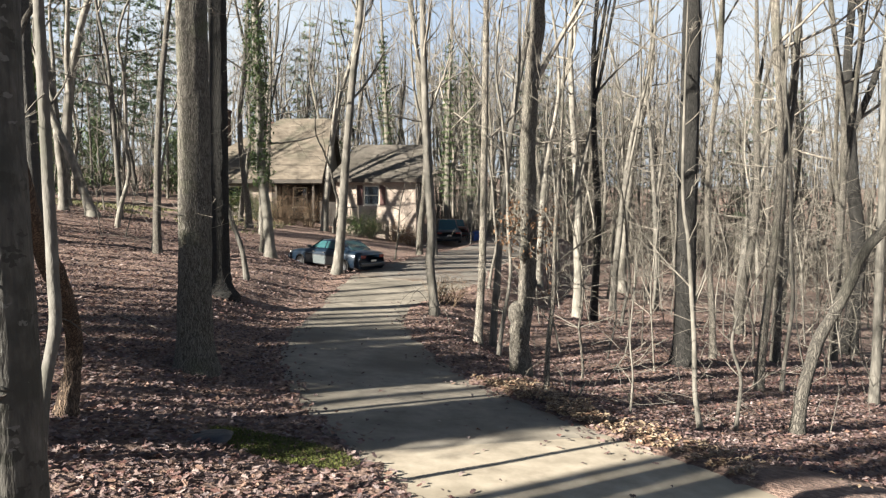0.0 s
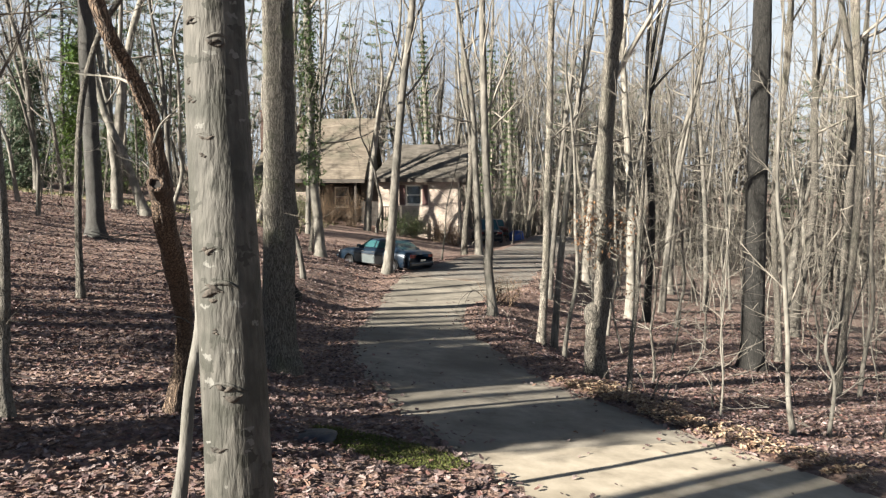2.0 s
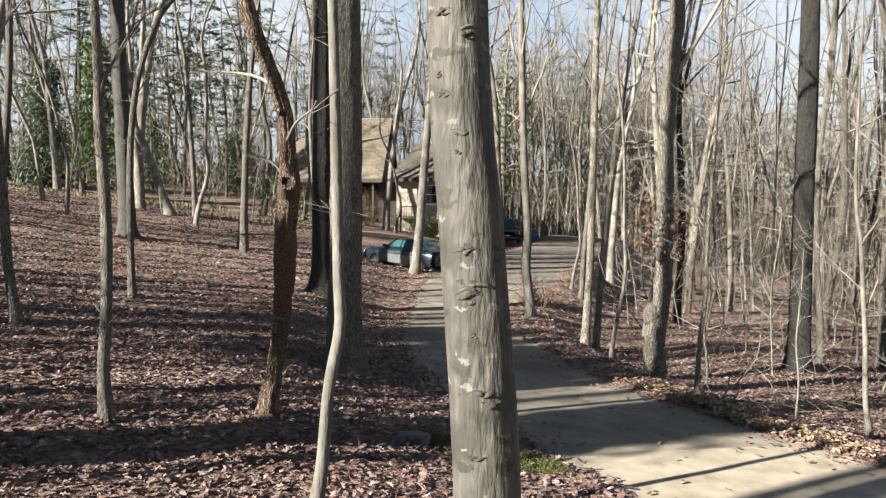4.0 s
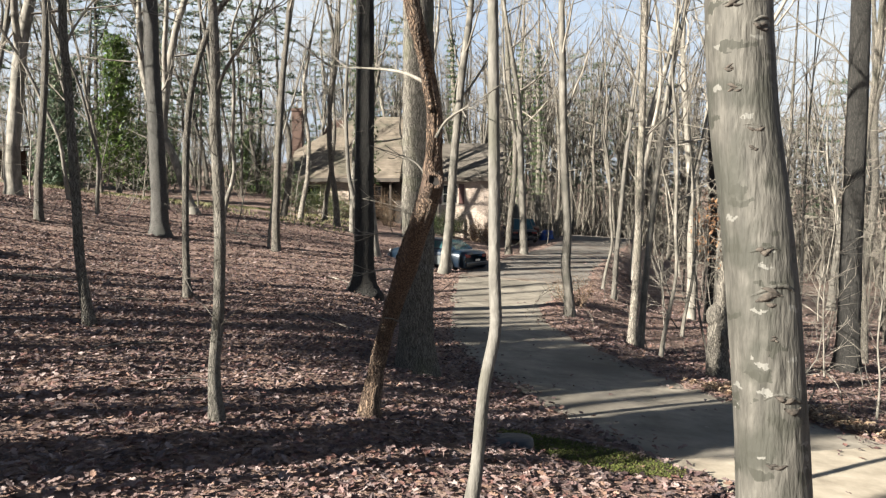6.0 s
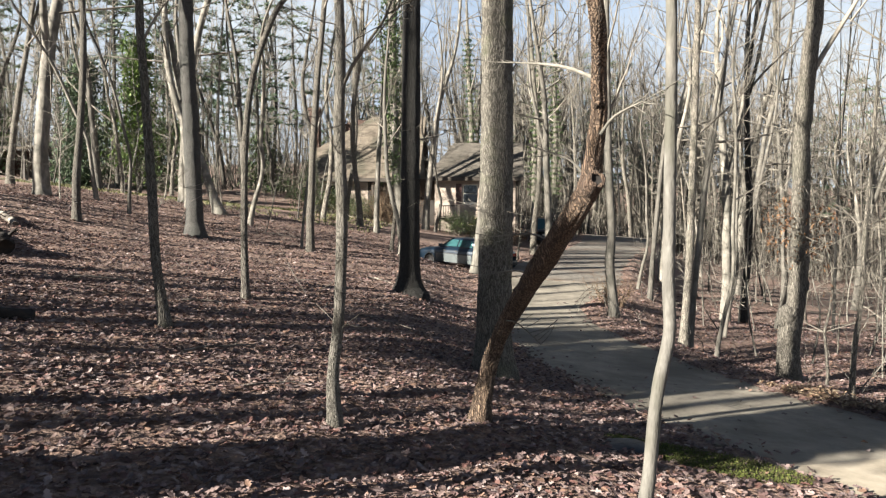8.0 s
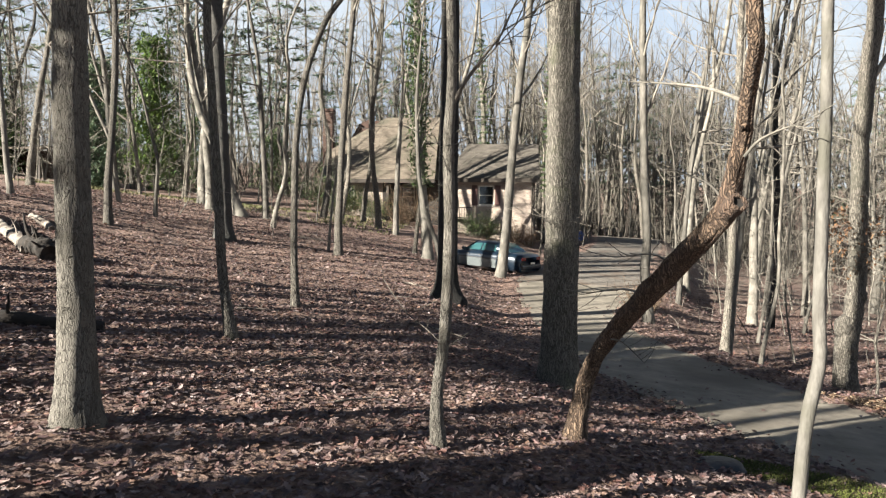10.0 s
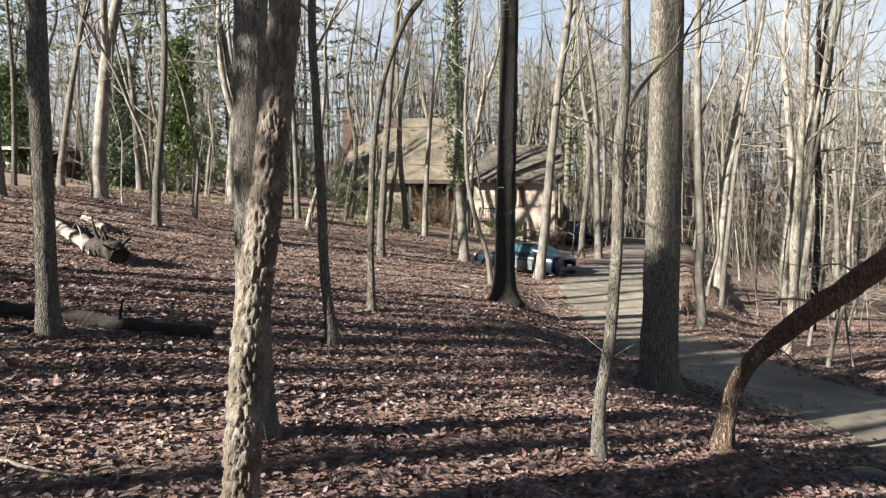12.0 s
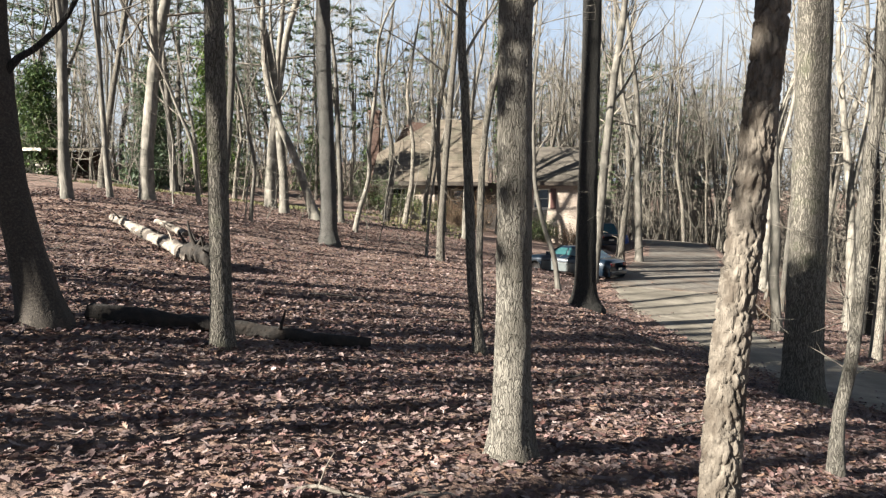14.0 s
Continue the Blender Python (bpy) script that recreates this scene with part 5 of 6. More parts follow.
# ---- house ----
M_BRICK = shader("pinkish_brick", [(0.25, 0.203, 0.172), (0.36, 0.303, 0.262), (0.44, 0.378, 0.332)], 7, 8, (1, 1, 4), 0.9, 0.4, 14, 0.01, vary=0)
# near-black siding: the deep shade of the porch is put into its colour
M_SIDING = shader("siding_with_porch_shade", [(0.011, 0.009, 0.0075), (0.024, 0.019, 0.016)], 9, 8, (1, 1, 6), 0.8, 0.3, 20, 0.01, vary=0)
M_SHINGLE = shader("mossy_brown_shingle", [(0.072, 0.059, 0.045), (0.122, 0.102, 0.080), (0.158, 0.135, 0.106)], 1.6, 12, (1, 2, 2), 0.95, 0.5, 14, 0.03, spots=((0.070, 0.066, 0.047), 0.7, 0.5, 0.7), vary=0)
M_SHINGLE2 = shader("grey_shingle", [(0.048, 0.042, 0.036), (0.088, 0.078, 0.066), (0.125, 0.112, 0.095)], 1.6, 12, (1, 2, 2), 0.95, 0.5, 14, 0.03, spots=((0.055, 0.05, 0.038), 0.7, 0.5, 0.7), vary=0)
M_SHUTTER = plain("dark_red_shutter_paint", (0.065, 0.028, 0.025), 0.6)


def courses(m, width, height, gap, joint):
    """Brick or shingle courses of true size over a wall or roof colour."""
    n, link = m.node_tree.nodes, m.node_tree.links.new
    b = n["Principled BSDF"]
    before = b.inputs["Base Color"].links[0].from_socket
    tc, part_, add, join, rows, mx = (n.new("ShaderNode" + k) for k in ("TexCoord", "SeparateXYZ", "Math", "CombineXYZ", "TexBrick", "MixRGB"))
    link(tc.outputs["Object"], part_.inputs[0])
    link(part_.outputs["X"], add.inputs[0])
    link(part_.outputs["Y"], add.inputs[1])
    link(add.outputs[0], join.inputs["X"])
    link(part_.outputs["Z"], join.inputs["Y"])
    link(join.outputs[0], rows.inputs["Vector"])
    rows.inputs["Scale"].default_value = 1.0
    rows.inputs["Brick Width"].default_value, rows.inputs["Row Height"].default_value, rows.inputs["Mortar Size"].default_value = width, height, gap
    rows.inputs["Color1"].default_value, rows.inputs["Color2"].default_value, rows.inputs["Mortar"].default_value = (0.78, 0.76, 0.74, 1), (1, 1, 1, 1), (*joint, 1)
    mx.blend_type, mx.inputs[0].default_value = "MULTIPLY", 1.0
    link(before, mx.inputs[1])
    link(rows.outputs["Color"], mx.inputs[2])
    link(mx.outputs[0], b.inputs["Base Color"])


courses(M_BRICK, 0.215, 0.075, 0.006, (0.7, 0.7, 0.7))
courses(M_SHINGLE, 0.3, 0.13, 0.008, (0.5, 0.5, 0.5))
courses(M_SHINGLE2, 0.3, 0.09, 0.008, (0.5, 0.5, 0.5))
M_FASCIA = plain("dark_brown_paint", (0.035, 0.028, 0.022), 0.6)
M_CREAM = plain("cream_trim_paint", (0.62, 0.58, 0.50), 0.6)
M_REDBRICK = shader("dark_red_brown_brick", [(0.028, 0.016, 0.012), (0.050, 0.028, 0.021), (0.072, 0.043, 0.033)], 7, 8, (1, 1, 4), 0.9, 0.4, 14, 0.01, vary=0)
M_GLASS = glazing("dark_window_glass", (0.10, 0.12, 0.13))


def pane_window(parent, x0, x1, y, z0, z1, shutters=True):
    """A sash window proud of a wall that faces the camera."""
    s = Shape()
    for a, b, c, d in ((x0, x0 + 0.07, z0, z1), (x1 - 0.07, x1, z0, z1), (x0 + 0.07, x1 - 0.07, z0, z0 + 0.07), (x0 + 0.07, x1 - 0.07, z1 - 0.07, z1), (x0 + 0.07, x1 - 0.07, (z0 + z1) / 2 - 0.025, (z0 + z1) / 2 + 0.025)):
        s.box(a, b, y - 0.06, y + 0.05, c, d)
    w = part("window", s, M_CREAM, parent, "cream sash window", False, bevel=0.008)
    for c, d in ((z0 + 0.07, (z0 + z1) / 2 - 0.025), ((z0 + z1) / 2 + 0.025, z1 - 0.07)):
        s = Shape()
        s.box(x0 + 0.07, x1 - 0.07, y - 0.01, y + 0.0, c, d)
        part("pane", s, M_GLASS, w, "", False)
    s = Shape()
    s.box(x0 - 0.06, x1 + 0.06, y - 0.12, y + 0.02, z0 - 0.08, z0)
    part("sill", s, M_CREAM, w, "", False, bevel=0.008)


def slab(s, corners, thick=0.16):
    """A sloping roof plane with thickness, its corners in order."""
    c = np.array(corners, float)
    n = np.cross(c[1] - c[0], c[-1] - c[0])
    n /= np.linalg.norm(n)
    if n[2] < 0:
        n = -n
    k = len(c)
    s.add(np.vstack([c, c - n * thick]), [tuple(range(k)), tuple(range(2 * k - 1, k - 1, -1))] + [(i, (i + 1) % k, k + (i + 1) % k, k + i) for i in range(k)])


def build_house():
    h = thing("house", "low brick house with a steep mossy brown shingle roof and chimney", "house", pose(0, 0, 0))
    wx0, wx1, wy, wyb, eave = -15.3, -8.5, 48.4, 57.4, 4.72
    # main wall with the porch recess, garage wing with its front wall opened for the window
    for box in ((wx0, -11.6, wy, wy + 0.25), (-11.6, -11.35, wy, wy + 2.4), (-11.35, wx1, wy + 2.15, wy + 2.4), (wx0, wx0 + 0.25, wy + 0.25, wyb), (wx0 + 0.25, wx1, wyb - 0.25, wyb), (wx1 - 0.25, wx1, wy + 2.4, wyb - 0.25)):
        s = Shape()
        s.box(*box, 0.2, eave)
        # walls inside the porch get the siding that carries its shade
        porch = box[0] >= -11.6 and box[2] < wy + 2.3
        part("wall", s, M_SIDING if porch else M_BRICK, h, "porch wall coloured near-black to stand for the porch shade" if porch else "", False)
    s = Shape()
    gx0, gx1, gy, gyb = -6.95, -1.75, 46.4, 53.2
    win = (-5.15, -4.15, 3.0, 4.25)
    s.box(gx0, win[0], gy, gy + 0.25, -0.4, eave)
    s.box(win[1], gx1, gy, gy + 0.25, -0.4, eave)
    s.box(win[0], win[1], gy, gy + 0.25, -0.4, win[2])
    s.box(win[0], win[1], gy, gy + 0.25, win[3], eave)
    s.box(gx1 - 0.25, gx1, gy + 0.25, gyb, -0.4, eave)
    s.box(gx0, gx0 + 0.25, gy + 0.25, gyb, -0.4, eave)
    s.box(gx0 + 0.25, gx1 - 0.25, gyb - 0.25, gyb, -0.4, eave)
    part("wing_wall", s, M_BRICK, h, "sunlit pinkish brick garage wall", False)
    # gap between the roofs, darkened with the same porch-shade colour
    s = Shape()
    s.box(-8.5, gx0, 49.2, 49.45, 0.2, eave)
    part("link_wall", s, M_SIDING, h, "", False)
    pane_window(h, *win[:2], gy + 0.1, *win[2:])
    for x in (win[0] - 0.42, win[1] + 0.07):
        s = Shape()
        s.box(x, x + 0.35, gy - 0.05, gy - 0.003, win[2] - 0.02, win[3] + 0.02)
        for k in range(9):
            s.box(x + 0.05, x + 0.30, gy - 0.065, gy - 0.05, win[2] + 0.05 + k * 0.13, win[2] + 0.12 + k * 0.13)
        part("shutter", s, M_SHUTTER, h, "dark red slatted shutter", False)
    s = Shape()
    s.box(win[0] - 0.2, win[1] + 0.2, gy + 0.9, gy + 1.0, win[2] - 0.3, win[3] + 0.3)
    part("curtain", s, M_CREAM, h, "pale curtain behind the window", False)
    pane_window(h, -14.6, -13.5, wy - 0.02, 2.9, 4.3)
    pane_window(h, -10.6, -9.6, wy + 2.12, 2.9, 4.3)
    s = Shape()
    s.box(-9.45, -8.8, wy + 2.08, wy + 2.15, 2.0, 4.2)
    d = part("door", s, M_FASCIA, h, "dark front door in the porch", False, bevel=0.01)
    s = Shape()
    s.tube([(-9.38, wy + 2.02, 3.1), (-9.38, wy + 2.02, 3.25)], [0.02, 0.02], 8)
    part("handle", s, plain("brass", (0.5, 0.36, 0.14), 0.35, 1.0), d)
    # roofs: a gable clipped by a hip at one end and a plain gable at the other
    e, r, yr, kink = 4.72, 9.47, 53.2, 50.0
    clip = e + (kink - 47.7) * (r - e) / (yr - 47.7)
    s = Shape()
    slab(s, [(-15.75, 47.7, e), (-8.05, 47.7, e), (-8.0, yr, r), (-11.9, yr, r), (-15.68, kink, clip)])
    slab(s, [(-15.68, 2 * yr - kink, clip), (-15.68, kink, clip), (-11.9, yr, r)])
    slab(s, [(-8.05, 58.7, e), (-15.75, 58.7, e), (-15.68, 2 * yr - kink, clip), (-11.9, yr, r), (-8.0, yr, r)])
    part("roof", s, M_SHINGLE, h, "steep mossy shingle roof", False)
    s = Shape()
    s.prism([(48.0, e - 0.1), (yr, r - 0.25), (58.4, e - 0.1)], "x", -8.6, -8.35)
    part("gable", s, M_FASCIA, h, "dark gable end", False)
    s = Shape()
    s.prism([(48.1, e - 0.05), (kink + 0.1, clip - 0.2), (2 * yr - kink - 0.1, clip - 0.2), (58.3, e - 0.05)], "x", -15.55, -15.3)
    part("gable", s, M_SIDING, h, "dark clipped gable end", False)
    ge, gr = 4.70, 7.2
    s = Shape()
    slab(s, [(-7.4, 45.9, ge), (-1.25, 45.9, ge), (-1.1, 49.7, gr), (-5.85, 49.7, gr)])
    slab(s, [(-7.4, 53.6, ge), (-7.4, 45.9, ge), (-5.85, 49.7, gr)])
    slab(s, [(-1.25, 53.6, ge), (-7.4, 53.6, ge), (-5.85, 49.7, gr), (-1.1, 49.7, gr)])
    part("wing_roof", s, M_SHINGLE2, h, "lower shingle roof over the garage wing", False)
    s = Shape()
    s.prism([(46.2, ge - 0.05), (49.7, gr - 0.22), (53.3, ge - 0.05)], "x", -1.75, -1.5)
    part("gable", s, M_SIDING, h, "dark gable end of the garage wing", False)
    s = Shape()
    s.box(-15.75, -8.05, 47.62, 47.7, e - 0.26, e - 0.02)
    s.box(-7.4, -1.25, 45.82, 45.9, ge - 0.26, ge - 0.02)
    part("fascia", s, M_FASCIA, h, "dark eaves board and gutter", False)
    s = Shape()
    s.box(-15.6, -8.5, 47.75, 50.6, e - 0.24, e - 0.2)
    s.box(-7.3, -1.5, 45.95, 46.6, ge - 0.24, ge - 0.2)
    part("soffit", s, M_FASCIA, h, "", False)
    for x in (-11.2, -8.7):
        s = Shape()
        s.box(x - 0.07, x + 0.07, 47.9, 48.04, 0.8, e - 0.2)
        part("porch_post", s, M_FASCIA, h, "", False, bevel=0.01)
    # back wing with dark shingled side, and chimney
    s = Shape()
    s.prism([(-14.95, 8.0), (-14.3, 9.2), (-13.6, 9.55), (-12.6, 9.4), (-12.6, 3), (-14.95, 3)], "y", 55.0, 61.0)
    part("back_wing", s, M_REDBRICK, h, "dark red-brown rear wing", False)
    s = Shape()
    s.box(-16.8, -16.05, 53.6, 54.4, 5.6, 10.0)
    s.prism([(-17.0, 0.5), (-17.0, 5.2), (-16.8, 5.6), (-16.05, 5.6), (-15.75, 5.2), (-15.3, 5.2), (-15.3, 0.5)], "y", 53.4, 54.6)
    c = part("chimney", s, M_REDBRICK, h, "red brick chimney stack", False, bevel=0.015)
    s = Shape()
    s.box(-16.88, -15.97, 53.52, 54.48, 10.0, 10.2)
    part("cap", s, M_REDBRICK, c, "", False, bevel=0.015)
    return h


build_house()


def downpipe():
    t = thing("downpipe", "dark brown downpipe at the garage corner", "downpipe", pose(-1.62, 46.32, 0))
    s = Shape()
    s.tube([(0, 0, ground_z(-1.62, 46.32) + 0.05), (0, 0, 4.2), (0, -0.18, 4.42)], [0.06, 0.06, 0.06], 8)
    part("pipe", s, M_FASCIA, t)
    for z in (1.6, 3.2):
        s = Shape()
        s.box(-0.13, 0.08, -0.075, 0.075, z, z + 0.05)
        part("bracket", s, M_FASCIA, t, "", False)


downpipe()


def railing():
    x0, y0 = -5.95, 45.2
    g = ground_z(x0, y0)
    low, high = 2.14 - g, 2.80 - g
    t = thing("porch_railing", "small dark wooden railing of the side steps", "railing", pose(x0, y0, g))
    for z in (low, high):
        s = Shape()
        s.box(-0.6, 0.6, -0.03, 0.03, z, z + 0.07)
        part("rail", s, M_FASCIA, t, "", False)
    for k in range(8):
        s = Shape()
        x = -0.53 + k * 0.151
        s.box(x - 0.02, x + 0.02, -0.02, 0.02, low + 0.07, high)
        part("baluster", s, M_FASCIA, t, "", False)
    for x in (-0.6, 0.6):
        s = Shape()
        s.box(x - 0.05, x + 0.05, -0.05, 0.05, -0.2, high + 0.13)
        part("post", s, M_FASCIA, t, "", False)
    s = Shape()
    s.box(-0.65, 0.65, -0.02, 1.15, low - 0.13, low - 0.03)
    part("landing", s, M_FASCIA, t, "", False)


railing()


def shed():
    t = thing("shed", "low dark open shed with a pale roof edge among trees", "shed", pose(-35.6, 45.0, ground_z(-35.6, 45.0), 0, 0, 6))
    for x in (-2.2, 0.2, 2.2):
        s = Shape()
        s.box(x - 0.08, x + 0.08, -0.08, 0.08, -0.3, 1.7)
        part("post", s, M_FASCIA, t, "", False)
    s = Shape()
    s.box(-2.3, 2.3, 2.4, 2.55, -0.3, 1.7)
    part("back_wall", s, M_REDBRICK, t, "", False)
    s = Shape()
    slab(s, [(-2.6, -0.5, 1.68), (2.6, -0.5, 1.68), (2.6, 2.8, 2.05), (-2.6, 2.8, 2.05)], 0.1)
    r = part("roof", s, M_SHINGLE, t, "", False)
    s = Shape()
    s.box(-2.6, -0.6, -0.56, -0.5, 1.5, 1.7)
    part("fascia", s, M_CREAM, r, "pale roof edge board", False)
    s = Shape()
    s.box(-2.2, -0.6, 0.3, 0.42, -0.2, 1.0)
    part("panel", s, M_CREAM, t, "pale side panel", False)


shed()


# ---- vehicles ----
# sun glare on the navy doors, painted as a silver colour
M_CARGLARE = plain("door_glare_paint", (0.10, 0.115, 0.12), 0.3, 0.4, 0.6)
M_CARBLUE = plain("dark_navy_car_paint", (0.006, 0.014, 0.026), 0.28, 0.3, 0.6)
# dark blue-grey puts the shade beside the garage into the vehicle's paint
M_CARSHADED = plain("shade_dark_car_paint", (0.03, 0.036, 0.05), 0.4, 0.2, 0.4)
M_CARRED = plain("dark_red_car_paint", (0.10, 0.012, 0.012), 0.3, 0.2, 0.7)
M_TYRE = plain("black_rubber", (0.015, 0.015, 0.016), 0.85)
M_RIM = plain("alloy", (0.45, 0.46, 0.48), 0.3, 0.9)
M_CARGLASS = plain("tinted_car_glass", (0.02, 0.06, 0.065), 0.10, 0.0, 0.5)

M_TAIL = plain("red_lamp_plastic", (0.13, 0.012, 0.012), 0.25)
M_LAMP = plain("clear_lamp_plastic", (0.6, 0.62, 0.62), 0.15)
M_TRIM = plain("black_trim", (0.02, 0.02, 0.022), 0.6)


def loft(s, stations):
    """Sections with the same count of points, joined and closed at both ends."""
    k = len(stations[0])
    v = np.array([p for st in stations for p in st], float)
    f = [(i * k + j, i * k + (j + 1) % k, (i + 1) * k + (j + 1) % k, (i + 1) * k + j) for i in range(len(stations) - 1) for j in range(k)]
    f += [tuple(range(k)), tuple(range(len(v) - 1, len(v) - k - 1, -1))]
    s.add(v, f)


def build_car(name, label, m, paint, length=4.45, width=1.7, height=1.4, lower=None):
    car = thing(name, label, "car", m)
    L, W = length / 2, width / 2
    hull = [(-1.0, 0.62, 0.80, 0.9), (-0.97, 0.70, 0.90, 0.95), (-0.8, 0.78, 0.95, 1), (-0.55, 0.80, 0.96, 1), (0.0, 0.80, 0.93, 1), (0.38, 0.78, 0.90, 1), (0.7, 0.72, 0.84, 0.99), (0.93, 0.64, 0.74, 0.95), (1.0, 0.55, 0.62, 0.86)]
    st = []
    for u, sh, top, w in hull:
        y = W * w
        half = [(0.0, top), (y * 0.72, top - 0.01), (y * 0.93, top - 0.05), (y, sh - 0.08), (y * 0.99, 0.45), (y * 0.95, 0.26), (y * 0.8, 0.19)]
        st.append([(u * L, a, b) for a, b in half] + [(u * L, -a, b) for a, b in half[:0:-1]])
    s = Shape()
    loft(s, st)
    part("body", s, paint, car, "", True)
    cab = [(-0.72, 0.90, 0.90, 0.80), (-0.42, 0.92, height - 0.04, 0.66), (-0.12, 0.92, height, 0.68), (0.12, 0.90, height - 0.03, 0.66), (0.42, 0.88, 0.89, 0.80)]
    s, st = Shape(), []
    for u, low, top, w in cab:
        st.append([(u * L, W * 0.9, low - 0.06), (u * L, W * w, top - 0.05 * (top > 1)), (u * L, W * w * 0.8, top), (u * L, -W * w * 0.8, top), (u * L, -W * w, top - 0.05 * (top > 1)), (u * L, -W * 0.9, low - 0.06)])
    loft(s, st)
    part("cabin", s, paint, car, "", True)

    def pane(nm, quad):
        s = Shape()
        slab(s, quad, 0.008)
        part(nm, s, M_CARGLASS, car, "", False)

    H = height
    for y in (-1, 1):
        g = lambda u, w, z: (u * L, y * (W * w + 0.012), z)
        pane("side_window", [g(-0.40, 0.845, 0.96), g(-0.05, 0.85, 0.96), g(-0.07, 0.70, H - 0.09), g(-0.36, 0.70, H - 0.11)])
        pane("side_window", [g(-0.02, 0.85, 0.96), g(0.33, 0.845, 0.95), g(0.12, 0.69, H - 0.10), g(-0.04, 0.70, H - 0.09)])
        for u in (-0.60, 0.62):
            w = part("wheel", wheel_shape(u * L, y * (W - 0.09), 0.30, 0.2), M_TYRE, car, "black tyre")
            part("rim", wheel_shape(u * L, y * (W - 0.075), 0.195, 0.2), M_RIM, w, "alloy wheel")
        s = Shape()
        s.box(0.955 * L, 0.985 * L, *sorted((y * W * 0.45, y * W * 0.85)), 0.56, 0.68)
        part("headlight", s, M_LAMP, car, "", False, bevel=0.02)
        s = Shape()
        s.box(-1.01 * L, -0.985 * L, *sorted((y * W * 0.5, y * W * 0.86)), 0.66, 0.80)
        part("tail_light", s, M_TAIL, car, "", False, bevel=0.02)
        s = Shape()
        s.box(0.29 * L, 0.35 * L, *sorted((y * W * 0.98, y * (W + 0.14))), 0.93, 1.05)
        part("mirror", s, paint, car, "", False, bevel=0.02)
        # pale strip laid over the doors in place of the sun's glare
        if lower:
            s = Shape()
            s.box(-0.44 * L, 0.46 * L, *sorted((y * (W - 0.02), y * (W + 0.008))), 0.27, 0.62)
            part("lower_door_glare", s, lower, car, "pale lower door strip standing for sun glare", False, bevel=0.01)
        s = Shape()
        s.box(-0.45 * L, 0.45 * L, *sorted((y * (W - 0.01), y * (W + 0.012))), 0.63, 0.66)
        part("side_strip", s, M_TRIM, car, "", False)
        for u in (-0.08, 0.2):
            s = Shape()
            s.box(u * L, u * L + 0.12, *sorted((y * (W - 0.01), y * (W + 0.025))), 0.76, 0.79)
            part("door_handle", s, M_TRIM, car, "", False)
    pane("windscreen", [(0.44 * L, W * 0.72, 0.90), (0.44 * L, -W * 0.72, 0.90), (0.16 * L, -W * 0.56, H - 0.03), (0.16 * L, W * 0.56, H - 0.03)])
    pane("rear_window", [(-0.735 * L, -W * 0.70, 0.93), (-0.735 * L, W * 0.70, 0.93), (-0.455 * L, W * 0.56, H - 0.04), (-0.455 * L, -W * 0.56, H - 0.04)])
    for u in (-1, 1):
        s = Shape()
        s.box(*sorted((u * L * 0.95, u * L * 1.035)), -W * 0.9, W * 0.9, 0.30, 0.48)
        part("bumper", s, M_TRIM if lower is None else paint, car, "", False, bevel=0.04)
    s = Shape()
    s.box(-1.045 * L, -1.036 * L, -0.16, 0.16, 0.52, 0.60)
    part("plate", s, M_CREAM, car, "plain pale number plate", False)
    return car


def wheel_shape(x, y, r, w):
    s = Shape()
    s.tube([(x, y - w / 2, r if r > 0.25 else 0.30), (x, y - w / 2 + 0.02, 0.30), (x, y + w / 2 - 0.02, 0.30), (x, y + w / 2, 0.30)], [r * 0.93, r, r, r * 0.93], 20)
    return s


def on_ground(x, y, yaw, tilt=0.0):
    return pose(x, y, ground_z(x, y), 0, tilt, yaw)


build_car("parked_car", "dark navy hatchback parked beside the drive, sun glare painted on its lower doors", on_ground(-4.75, 31.3, 145, -3), M_CARBLUE, 4.25, height=1.34, lower=M_CARGLARE)
build_car("parked_truck", "vehicle parked beside the garage, painted dark blue-grey for the shade there", on_ground(0.2, 52.0, 95), M_CARSHADED, 5.0, 1.9, 1.7)
build_car("parked_car", "dark red car parked in shade at the end of the drive", on_ground(1.0, 58.2, 95), M_CARRED, 4.5, 1.75, 1.5)


def tarp():
    rng = random.Random(3)
    t = thing("tarpaulin_heap", "heap under a bright blue tarpaulin at the end of the drive", "tarpaulin", on_ground(2.75, 57.6, 10))
    bm = bmesh.new()
    bmesh.ops.create_icosphere(bm, subdivisions=3, radius=1)
    for v in bm.verts:
        q = v.co.copy()
        f = 1 + 0.18 * noise.noise(q * 2.2) + 0.08 * noise.noise(q * 6)
        v.co = Vector((max(-0.8, min(0.8, q.x)) * 0.9, max(-0.8, min(0.8, q.y)) * 0.7, max(-0.1, min(0.75, q.z)) * 1.25)) * f * 0.8
    s = Shape()
    s.add([v.co[:] for v in bm.verts], [[v.index for v in f.verts] for f in bm.faces])
    bm.free()
    part("sheet", s, plain("blue_tarpaulin", (0.014, 0.055, 0.24), 0.45), t)


tarp()


# ---- shrubs ----
M_BRUSH = shader("brown_brush_stems", [(0.060, 0.041, 0.026), (0.170, 0.120, 0.078)], 5, 4, rough=0.9, bump=0, vary=0.2)


